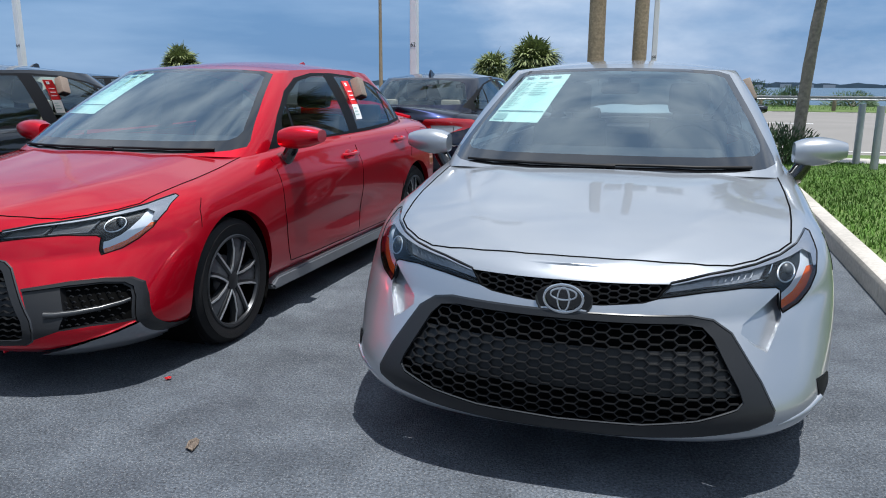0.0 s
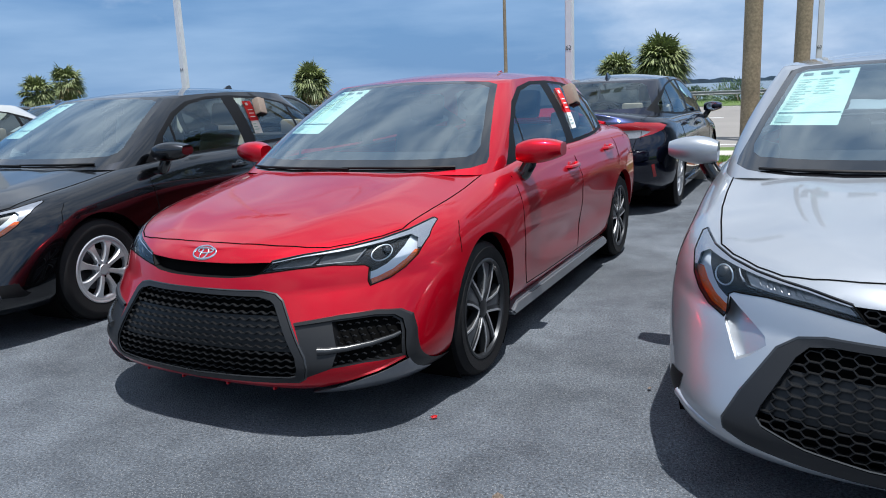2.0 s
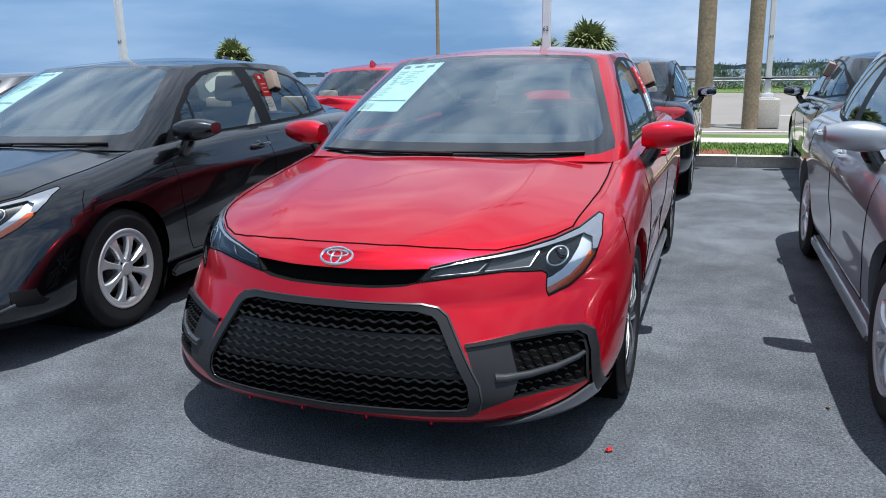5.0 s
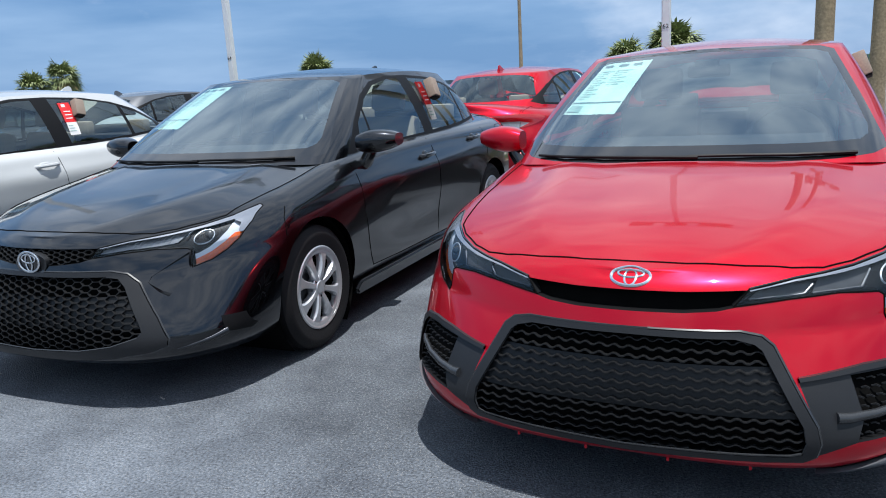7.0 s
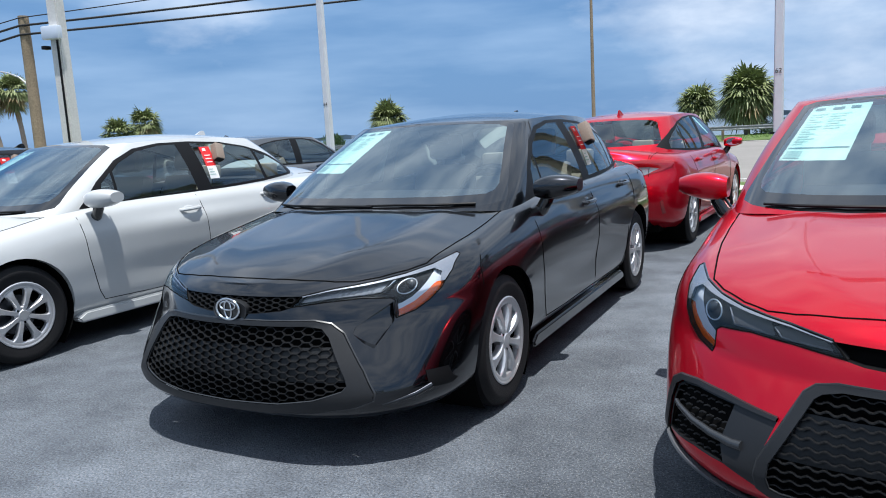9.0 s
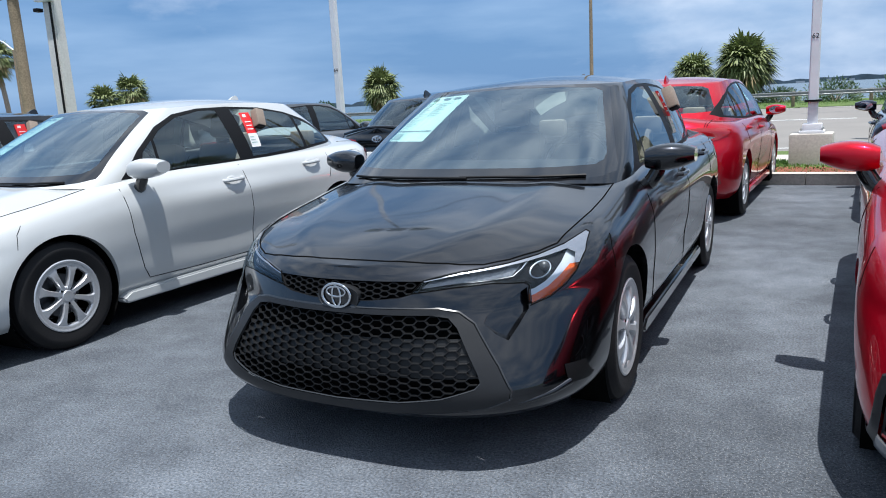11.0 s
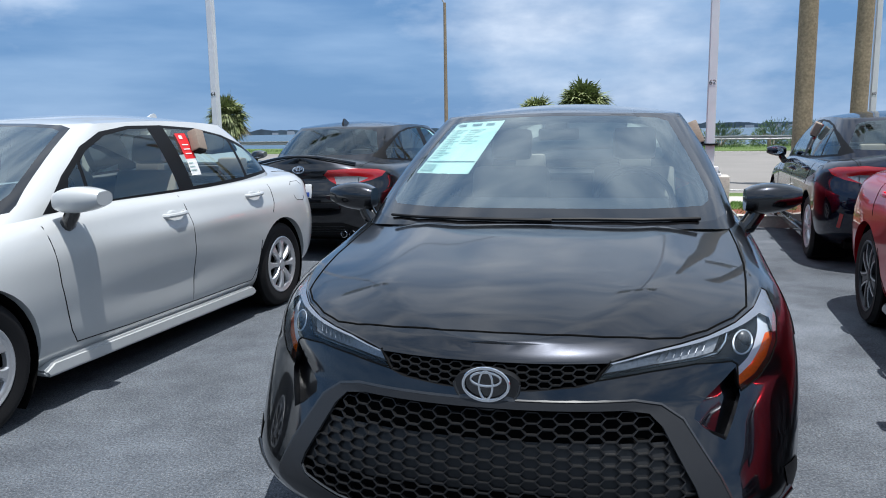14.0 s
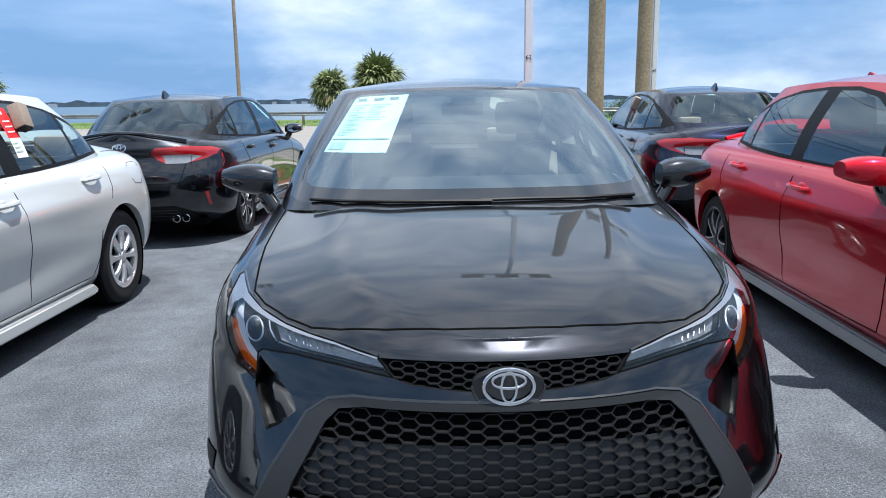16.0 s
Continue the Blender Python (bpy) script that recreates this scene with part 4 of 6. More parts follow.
    prism(bm, sill, 0.78, 0.862, "x")
    bmesh.ops.bevel(bm, geom=[e for e in bm.edges], offset=0.012, segments=2, affect="EDGES")
    pair("sill", bm, SPOILER if sport else paint, root, "grey sill skirt" if sport else "")

    # tail lamps, plate, rear bumper
    tl = cut(low, [(0.27, 0.880), (0.31, 0.925), (0.55, 0.940), (0.74, 0.925), (0.80, 0.900), (0.78, 0.86), (0.70, 0.82), (0.56, 0.785), (0.40, 0.785), (0.33, 0.82)], "y", lambda c: c.y > 2.6)
    clear = cut(tl, [(0.37, 0.865), (0.60, 0.865), (0.68, 0.845), (0.56, 0.78), (0.40, 0.78)], "y", lambda c: True)
    pair("tail_lamp", shifted(tl, 0.006), REDLAMP, root, "red tail lamp")
    pair("reversing_lamp", shifted(clear, 0.006), CLEARLAMP, root, "clear reversing lamp")
    tl.free(), clear.free()
    bm = bmesh.new()
    prism(bm, [(-0.27, 0.895), (0.27, 0.895), (0.27, 0.875), (-0.27, 0.875)], on_rear(0.1, 0.88) - 0.02, on_rear(0.1, 0.88) + 0.012)
    part("boot_strip", bm, GLOSSBLACK, root)
    bm = bmesh.new()
    box(bm, -0.155, 0.155, on_rear(0, 0.72) - 0.01, on_rear(0, 0.72) + 0.012, 0.64, 0.79, 0.006)
    part("plate", bm, TAGWHITE if sport else GLOSSBLACK, root, "dealer number plate")
    if sport:
        yb = on_rear(0, 0.72) + 0.012
        for nm, x0, x1, z0, z1, mt in (("plate_band", -0.135, 0.135, 0.665, 0.712, PLATEBLUE), ("plate_mark", -0.060, 0.060, 0.728, 0.768, TAGRED)):
            bm = bmesh.new()
            box(bm, x0, x1, yb - 0.001, yb + 0.002, z0, z1, 0.0008)
            part(nm, bm, mt, root)
    bm = bmesh.new()
    yo = lambda x, z: on_rear(x, z) + 0.010
    for cz, rx_, rz_, th in ((0.935, 0.060, 0.034, 0.005), (0.934, 0.018, 0.029, 0.004), (0.946, 0.039, 0.014, 0.004)):
        ellipse_ring(bm, 0, cz, rx_, rz_, th, yo)
    part("rear_emblem", bm, CHROME, root, "chrome oval emblem on the boot lid")
    flap = [(2.93, 0.905), (2.97, 0.925), (3.09, 0.925), (3.11, 0.90), (3.09, 0.79), (3.06, 0.775), (2.96, 0.785), (2.935, 0.81), (2.93, 0.905)]
    bm = bmesh.new()
    tube(bm, [(on_side(y, z), y, z) for y, z in flap], 0.0024, 5)
    part("fuel_flap_gap", bm, CAVITY, root)
    bump = cut(low, [(0, 0.40), (0.45, 0.40), (0.58, 0.34), (0.62, 0.20), (0, 0.20)], "y", lambda c: c.y > 3.0)
    part("rear_valance", both(shifted(bump, 0.004)), PLASTIC, root, "black ribbed rear valance")
    bump.free()
    rf = cut(low, [(0.700, 0.52), (0.725, 0.53), (0.74, 0.40), (0.715, 0.39)], "y", lambda c: c.y > 2.9)
    pair("rear_reflector", shifted(rf, 0.004), REDLAMP, root, "red vertical reflector")
    rf.free()
    if sport:
        for x in (-0.43, -0.51):
            bm = bmesh.new()
            yb = on_rear(x, 0.29)
            lathe(bm, [(0.034, 0.0), (0.036, 0.06), (0.032, 0.062), (0.030, 0.0)], 18, Matrix.Translation((x, yb - 0.02, 0.275)) @ Matrix.Rotation(radians(-90), 4, "X"))
            part("exhaust_tip", bm, CHROME, root)
        bm = bmesh.new()
        tube(bm, [(-0.56 + 1.12 * i / 12, 3.55 - 0.10 * (abs(i - 6) / 6) ** 2, on_top(0.56 - 1.12 * i / 12, 3.52 - 0.10 * (abs(i - 6) / 6) ** 2) + 0.012) for i in range(13)], 0.016, 6)
        part("boot_spoiler", bm, paint, root)
        for zz in (0.27, 0.30, 0.33, 0.36):
            bm = bmesh.new()
            tube(bm, [(x_, on_rear(x_, zz) + 0.004, zz) for x_ in [-0.46 + 0.92 * i / 12 for i in range(13)]], 0.006, 5)
            part("valance_rib", bm, GLOSSBLACK, root)
    trunk = dense([(0.60, 3.08), (0.62, 3.3), (0.60, 3.5)])
    pair("boot_gap", seam("g", [(x, y, on_top(x, y)) for x, y in trunk] + [(x, on_rear(x, z), z) for x, z in dense([(0.59, 0.99), (0.585, 0.90), (0.56, 0.78), (0.52, 0.62)])]), CAVITY, root)
    part("boot_gap", seam("g", [(x, on_rear(x, 0.61), 0.61) for x in [-0.52 + 1.04 * i / 20 for i in range(21)]]), CAVITY, root)

    # body shell left over
    part("body", both(low), paint, root)

    # glass
    ws = cut(cab, [(-0.001, 0.925), (0.30, 0.925), (0.55, 0.930), (0.68, 0.940), (0.728, 0.955), (0.722, 0.985), (0.645, 1.150), (0.545, 1.345), (0.49, 1.362), (0.30, 1.374), (-0.001, 1.380)], "y", lambda c: c.y < 1.25)
    wg = cut(ws, [(-0.001, 0.985), (0.45, 0.985), (0.635, 0.990), (0.662, 1.006), (0.664, 1.035), (0.622, 1.130), (0.520, 1.328), (0.47, 1.346), (0.30, 1.357), (-0.001, 1.362)], "y", lambda c: True)
    part("windscreen_border", both(ws), GLOSSBLACK, root, "black edge of the windscreen")
    pane = part("windscreen", both(wg), GLASS, root, "clear sloping windscreen")
    pane.visible_shadow = False
    dlo = cut(cab, [(0.535, 0.930), (1.5, 0.945), (2.4, 0.975), (2.90, 1.010), (3.00, 1.045), (2.86, 1.115), (2.62, 1.220), (2.35, 1.298), (2.05, 1.345), (1.70, 1.362), (1.40, 1.358), (1.15, 1.325), (0.95, 1.248), (0.735, 1.105)], "x", lambda c: c.x > 0.4)
    for nm, poly in (("quarter_pane", [(0.70, 0.955), (0.85, 0.960), (0.87, 1.160), (0.77, 1.090)]),
                     ("front_pane", [(0.875, 0.960), (1.62, 0.972), (1.565, 1.341), (1.40, 1.338), (1.17, 1.302), (0.97, 1.222), (0.895, 1.168)]),
                     ("rear_pane", [(1.77, 0.978), (2.44, 0.998), (2.40, 1.262), (2.30, 1.291), (2.04, 1.327), (1.72, 1.343)]),
                     ("corner_pane", [(2.48, 1.005), (2.84, 1.025), (2.80, 1.100), (2.62, 1.185), (2.44, 1.247)])):
        g = cut(dlo, poly, "x", lambda c: True)
        for q in (part(nm, flipped(g), DARKGLASS, root), part(nm, g, DARKGLASS, root)):
            q.visible_shadow = False
    pair("window_frame", dlo, PLASTIC, root, "black window surround and pillars")
    rg = cut(cab, [(-0.001, 1.065), (0.42, 1.068), (0.56, 1.075), (0.585, 1.095), (0.48, 1.30), (0.42, 1.325), (0.25, 1.338), (-0.001, 1.342)], "y", lambda c: c.y > 2.45)
    q = part("rear_window", both(rg), DARKGLASS, root, "tinted rear window")
    q.visible_shadow = False
    part("roof", both(cab), paint, root)

    # mirrors
    bm = bmesh.new()
    rows = []
    for i in range(9):
        t = i / 8
        x = 0.825 + 0.225 * t
        s_ = (math.sin(math.pi * (0.12 + 0.77 * t))) ** 0.5
        wy, wz = 0.072 * s_ + 0.012, 0.068 * s_ * (1 - 0.25 * t) + 0.004
        cz, cy = 0.992 + 0.012 * t, 0.60 + 0.045 * t
        rows.append([bm.verts.new((x, cy + wy * (abs(math.cos(a)) ** 0.7) * (1 if math.cos(a) > 0 else -1), cz + wz * (abs(math.sin(a)) ** 0.75) * (1 if math.sin(a) > 0 else -1))) for a in [2 * math.pi * q / 18 for q in range(18)]])
    for a, b in zip(rows, rows[1:]):
        for i in range(18):
            bm.faces.new((a[i], a[(i + 1) % 18], b[(i + 1) % 18], b[i]))
    bm.faces.new(rows[0])
    bm.faces.new(rows[-1])
    bmesh.ops.recalc_face_normals(bm, faces=bm.faces)
    under = bm.copy()
    bmesh.ops.bisect_plane(under, geom=list(under.verts) + list(under.edges) + list(under.faces), plane_co=(0, 0, 0.950), plane_no=(0.10, 0, 1), clear_outer=True)
    bmesh.ops.bisect_plane(bm, geom=list(bm.verts) + list(bm.edges) + list(bm.faces), plane_co=(0, 0, 0.950), plane_no=(0.10, 0, 1), clear_inner=True)
    pair("mirror_cap", bm, paint, root, "door mirror housing")
    pair("mirror_under", under, GLOSSBLACK, root)
    bm = bmesh.new()
    tube(bm, [(0.80, 0.62, 0.855), (0.845, 0.62, 0.88), (0.875, 0.62, 0.93), (0.885, 0.62, 0.96)], 0.040, 10, 0.034)
    pair("mirror_arm", bm, GLOSSBLACK, root)

    bm = bmesh.new()
    lathe(bm, [(1.0, -0.004), (1.0, 0.003), (0.0, 0.004)], 24, Matrix.Translation((0.945, 0.700, 0.998)) @ Matrix.Diagonal((0.080, 1, 0.046, 1)) @ Matrix.Rotation(radians(-90), 4, "X"))
    pair("mirror_glass", bm, CHROME, root, "mirror glass")

    # handles
    for hy, hz in ((1.44, 0.835), (2.36, 0.875)):
        bm = bmesh.new()
        xs = on_side(hy, hz)
        tube(bm, [(xs - 0.01, hy - 0.10, hz - 0.004), (xs + 0.022, hy - 0.085, hz - 0.002), (xs + 0.034, hy - 0.03, hz), (xs + 0.034, hy + 0.04, hz + 0.002), (xs + 0.022, hy + 0.085, hz + 0.004), (xs - 0.01, hy + 0.10, hz + 0.005)], 0.014, 8)
        pair("door_handle", bm, paint, root)
        bm = bmesh.new()
        bmesh.ops.create_uvsphere(bm, u_segments=14, v_segments=8, radius=1, matrix=Matrix.Translation((xs - 0.006, hy - 0.015, hz - 0.005)) @ Matrix.Diagonal((0.012, 0.055, 0.034, 1)))
        pair("handle_recess", bm, paint, root)

    # wipers, roof fin
    bm = bmesh.new()
    tube(bm, [(x, y, on_glass(x, y) + 0.012) for x, y in ((0.62, 0.250), (0.50, 0.200), (0.40, 0.176), (0.20, 0.160), (0.02, 0.154))], 0.008, 6, 0.006)
    part("wiper", bm, PLASTIC, root)
    bm = bmesh.new()
    tube(bm, [(x, y, on_glass(x, y) + 0.012) for x, y in ((0.06, 0.148), (-0.15, 0.152), (-0.32, 0.163), (-0.50, 0.198), (-0.63, 0.258))], 0.008, 6, 0.006)
    part("wiper", bm, PLASTIC, root)
    bm = bmesh.new()
    rz_ = on_glass(0.0, 2.42)
    prism(bm, [(2.32, rz_ - 0.02), (2.34, rz_ + 0.005), (2.42, rz_ + 0.052), (2.455, rz_ + 0.060), (2.475, rz_ + 0.050), (2.49, rz_ - 0.02)], -0.018, 0.018, "x")
    for v in bm.verts:
        if v.co.z > rz_ + 0.04:
            v.co.x *= 0.3
    part("antenna", bm, paint, root, "shark-fin aerial")

    # price sheet behind the glass, hang tag and key box on the rear window
    corners = [(-0.612, 1.113), (-0.345, 1.113), (-0.252, 1.350), (-0.497, 1.340)]

    def on_pane(a, b, d):
        (x0, z0), (x1, z1), (x2, z2), (x3, z3) = corners
        x = (x0 * (1 - a) + x1 * a) * (1 - b) + (x3 * (1 - a) + x2 * a) * b
        z = (z0 * (1 - a) + z1 * a) * (1 - b) + (z3 * (1 - a) + z2 * a) * b
        p = hit(cabtree, (abs(x), -3, z), (0, 1, 0))
        return Vector((x, p.y + d, z - d * 0.4))

    def on_sheet(a0, a1, b0, b1, d, n=6):
        bm_ = bmesh.new()
        g_ = [[bm_.verts.new(on_pane(a0 + (a1 - a0) * i / n, b0 + (b1 - b0) * j / n, d)) for i in range(n + 1)] for j in range(n + 1)]
        for j in range(n):
            for i in range(n):
                bm_.faces.new((g_[j][i], g_[j][i + 1], g_[j + 1][i + 1], g_[j + 1][i]))
        return bm_
    sheet_ob = part("price_sheet", on_sheet(0, 1, 0, 1, 0.010, 10), PAPER, root, "pale mint price sheet inside the windscreen")
    part("print_bar", on_sheet(0.03, 0.97, 0.205, 0.222, 0.006), INK, sheet_ob)
    part("print_bar", on_sheet(0.05, 0.30, 0.04, 0.16, 0.006, 2), PAPERDIM, sheet_ob)
    for i in range(3):
        part("print_bar", on_sheet(0.07 + 0.30 * i, 0.24 + 0.30 * i + 0.03 * (i % 2), 0.91, 0.955, 0.006, 2), INK, sheet_ob)
    for i in range(13):
        w_ = 0.15 + 0.15 * ((i * 7) % 5) / 4
        part("print_bar", on_sheet(0.06, 0.06 + w_, 0.28 + i * 0.045, 0.292 + i * 0.045, 0.006, 2), PAPERDIM, sheet_ob)
        if i > 5:
            part("print_bar", on_sheet(0.40, 0.44 + w_, 0.28 + i * 0.045, 0.292 + i * 0.045, 0.006, 2), PAPERDIM, sheet_ob)

    def on_window(y, z, d):
        return Vector((on_side(y, z) + d, y, z))

    def card(y0, y1, z0, z1, d, lean=-0.12, n=5):
        bm_ = bmesh.new()
        g_ = [[bm_.verts.new(on_window(y0 + (y1 - y0) * i / n + lean * (1.30 - (z0 + (z1 - z0) * j / n)), z0 + (z1 - z0) * j / n, d)) for i in range(n + 1)] for j in range(n + 1)]
        for j in range(n):
            for i in range(n):
                bm_.faces.new((g_[j][i], g_[j][i + 1], g_[j + 1][i + 1], g_[j + 1][i]))
        bmesh.ops.solidify(bm_, geom=bm_.faces, thickness=0.002)
        return bm_
    tag_ob = part("hang_tag", card(1.79, 1.900, 1.150, 1.310, 0.008, -0.05), TAGRED, root, "red and white card hanging on the rear window")
    part("tag_slip", card(1.795, 1.895, 1.045, 1.155, 0.007, -0.05), TAGWHITE, tag_ob)
    part("tag_mark", card(1.815, 1.850, 1.275, 1.297, 0.011, n=2), TAGWHITE, tag_ob)
    for i in range(3):
        part("tag_mark", card(1.815, 1.880, 1.235 - i * 0.028, 1.242 - i * 0.028, 0.011, n=2), TAGWHITE, tag_ob)
        part("tag_mark", card(1.815, 1.86 + 0.01 * i, 1.12 - i * 0.022, 1.126 - i * 0.022, 0.010, n=2), PAPERDIM, tag_ob)
    bm = bmesh.new()
    bx = on_side(1.93, 1.255)
    box(bm, -0.034, 0.034, -0.042, 0.042, -0.075, 0.065, 0.010, Matrix.Translation((bx + 0.050, 1.93, 1.265)) @ Matrix.Rotation(radians(-22), 4, "Y") @ Matrix.Rotation(radians(-14), 4, "X"))
    lock = part("key_box", bm, BOXTAN, root, "tan plastic key box hooked on the window")
    bm = bmesh.new()
    box(bm, -0.027, 0.027, -0.035, 0.035, -0.085, -0.073, 0.006, Matrix.Translation((bx + 0.050, 1.93, 1.265)) @ Matrix.Rotation(radians(-22), 4, "Y") @ Matrix.Rotation(radians(-14), 4, "X"))
    part("dial", bm, PLASTIC, lock)

    # inside
    bm = bmesh.new()
    dash = [(0.27, 0.90), (0.50, 0.95), (0.72, 0.985), (0.86, 0.965), (0.92, 0.88), (0.90, 0.60), (0.22, 0.60)]
    prism(bm, dash, -0.52, 0.52, "x")
    prism(bm, [(0.62, 0.90), (0.80, 0.93), (0.92, 0.88), (0.90, 0.60), (0.62, 0.60)], -0.70, 0.70, "x")
    part("dashboard", bm, DASH, root, "dark dashboard")
    bm = bmesh.new()
    box(bm, -0.76, 0.76, 0.5, 3.1, 0.30, 0.36)
    box(bm, -0.60, 0.60, 2.72, 3.25, 0.90, 0.985)
    part("cabin_floor", bm, DASH, root)
    for x in (-0.37, 0.37):
        bm = bmesh.new()
        box(bm, x - 0.25, x + 0.25, 1.20, 1.72, 0.40, 0.58, 0.05)
        box(bm, -0.24, 0.24, -0.065, 0.065, 0.0, 0.60, 0.05, Matrix.Translation((x, 1.72, 0.50)) @ Matrix.Rotation(radians(-18), 4, "X"))
        box(bm, -0.125, 0.125, -0.05, 0.05, 0.64, 0.83, 0.04, Matrix.Translation((x, 1.72, 0.50)) @ Matrix.Rotation(radians(-15), 4, "X"))
        part("seat", bm, seats, root)
    bm = bmesh.new()
    box(bm, -0.62, 0.62, 2.15, 2.60, 0.40, 0.56, 0.05)
    box(bm, -0.62, 0.62, -0.06, 0.06, 0.0, 0.52, 0.05, Matrix.Translation((0, 2.62, 0.48)) @ Matrix.Rotation(radians(-20), 4, "X"))
    for x in (-0.38, 0.38):
        box(bm, x - 0.11, x + 0.11, 2.82, 2.92, 0.98, 1.12, 0.03)
    part("rear_bench", bm, seats, root)
    bm = bmesh.new()
    m = Matrix.Translation((0.37, 0.98, 0.93)) @ Matrix.Rotation(radians(65), 4, "X")
    ring = [m @ Vector((0.185 * math.cos(a), 0.185 * math.sin(a), 0)) for a in [2 * math.pi * i / 28 for i in range(29)]]
    tube(bm, ring, 0.016, 7)
    tube(bm, [m @ Vector((-0.18, 0, 0)), m @ Vector((0, -0.01, -0.03)), m @ Vector((0.18, 0, 0))], 0.028, 7)
    part("steering_wheel", bm, DASH, root)
    bm = bmesh.new()
    zt = on_glass(0.0, 0.98)
    box(bm, -0.10, 0.10, 1.02, 1.06, zt - 0.135, zt - 0.075, 0.015)
    box(bm, -0.055, 0.055, 0.92, 1.0, zt - 0.085, zt - 0.05, 0.012)
    part("rear_view_mirror", bm, PLASTIC, root)

    # wheels
    for wy in (0.0, 2.70):
        for sx in (1, -1):
            w = wheel("alloy" if sport else "cover", root)
            w.matrix_local = pose(sx * 0.762, wy, 0.318, random.uniform(0, 70), 0, 0 if sx > 0 else 180)
    # underside
    bm = bmesh.new()
    box(bm, -0.66, 0.66, -0.62, 3.35, 0.19, 0.26, 0.02)
    prism(bm, [(-0.42, -0.84), (0.42, -0.84), (0.62, -0.70), (0.72, -0.50), (0.74, -0.37), (-0.74, -0.37), (-0.72, -0.50), (-0.62, -0.70)], 0.192, 0.215, "z")
    prism(bm, [(-0.78, 0.40), (0.78, 0.40), (0.78, 2.32), (-0.78, 2.32)], 0.18, 0.215, "z")
    part("underbody", bm, CAVITY, root)
    return root


def outline_poly(y0, y1):
    """The hole in the deck under the glasshouse."""
    pts = [(-0.001, y0 + 0.02), (0.35, y0 + 0.06), (0.58, y0 + 0.20), (0.70, y0 + 0.42), (0.735, 1.2), (0.73, 2.0), (0.66, 2.7), (0.50, y1 - 0.06), (-0.001, y1)]
    return pts


# ---- the lot: u runs from the camera's side to the road, v along the rows ----
U, V = Vector((0.216, 0.976, 0)), Vector((0.976, -0.216, 0))


def at(v, u, z=0.0):
    return V * v + U * u + Vector((0, 0, z))


def repaint(root, old, paint):
    for o in root.children_recursive:
        if o.type == "MESH" and o.material_slots and o.material_slots[0].material == old:
            o.material_slots[0].link = "OBJECT"
            o.material_slots[0].material = paint


plain = car("plain", SILVER, SEATDARK)
plain.matrix_basis = pose(0.20, 4.0, 0, 0, 0, -12.0)
tagged(plain, "silver metallic saloon with dark honeycomb grille parked by the kerb", "car", "front row of new cars")
sporty = car("sport", RED, SEATDARK)
sporty.matrix_basis = pose(-2.374, 4.563, 0, 0, 0, -12.4)
tagged(sporty, "bright red metallic sport saloon with dark alloy wheels", "car", "front row of new cars")


def another(src, old, paint, m, label, group, cloth=None):
    ob = copy_thing(src, m)
    repaint(ob, old, paint)
    if cloth:
        repaint(ob, SEATDARK, cloth)
    return tagged(ob, label, "car", group)


another(plain, SILVER, BLACK, pose(-4.914, 5.147, 0, 0, 0, -9.6), "glossy black saloon with silver wheel covers and honeycomb grille", "front row of new cars", SEATLIGHT)
another(plain, SILVER, WHITE, pose(-8.095, 5.409, 0, 0, 0, -11.8), "pearl white saloon with silver wheel covers", "front row of new cars", SEATLIGHT)
another(plain, SILVER, BLACK, pose(-10.95, 6.05, 0, 0, 0, -11.8), "black saloon beyond the white one", "front row of new cars", SEATLIGHT)
# the back row faces the road
def facing_road(x, y):
    c = Vector((x, y, 0)) + U * 2.42
    return pose(c.x, c.y, 0, 0, 0, 180 - 12.5)


another(plain, SILVER, NAVY, facing_road(-1.117, 10.05), "dark navy saloon facing the road", "back row of new cars", SEATLIGHT)
another(plain, SILVER, RED, facing_road(-3.926, 10.545), "red saloon facing the road", "back row of new cars", SEATLIGHT)
another(sporty, RED, BLACK, facing_road(-6.817, 11.01), "black sport saloon with twin exhausts facing the road", "back row of new cars")
another(plain, SILVER, BLACK, facing_road(1.70, 9.43), "black saloon facing the road, beside the kerb", "back row of new cars", SEATLIGHT)
another(plain, SILVER, GREY, facing_road(-9.9, 11.75), "dark grey saloon facing the road", "back row of new cars", SEATLIGHT)
another(plain, SILVER, GREY, facing_road(-12.9, 12.4), "dark grey saloon facing the road", "back row of new cars", SEATLIGHT)


# ---- ground ----
def sheet(name, pts, z, material, label, category):
    bm = bmesh.new()
    bm.faces.new([bm.verts.new((p.x, p.y, z)) for p in pts])
    bmesh.ops.recalc_face_normals(bm, faces=bm.faces)
    if bm.faces[0:1] and list(bm.faces)[0].normal.z < 0:
        bmesh.ops.reverse_faces(bm, faces=bm.faces)
    return tagged(part(name, bm, material, None, "", False), label, category, kind="structure")


sheet("ground", [at(-90, -60), at(60, -60), at(60, 11.78), at(-90, 11.78)], 0.0, ASPHALT, "dark grey asphalt of the car lot", "ground")
sheet("water", [Vector((-4000, 30, 0)), Vector((4000, 30, 0)), Vector((4000, 2500, 0)), Vector((-4000, 2500, 0))], -0.6, WATER, "grey-blue bay water", "water")
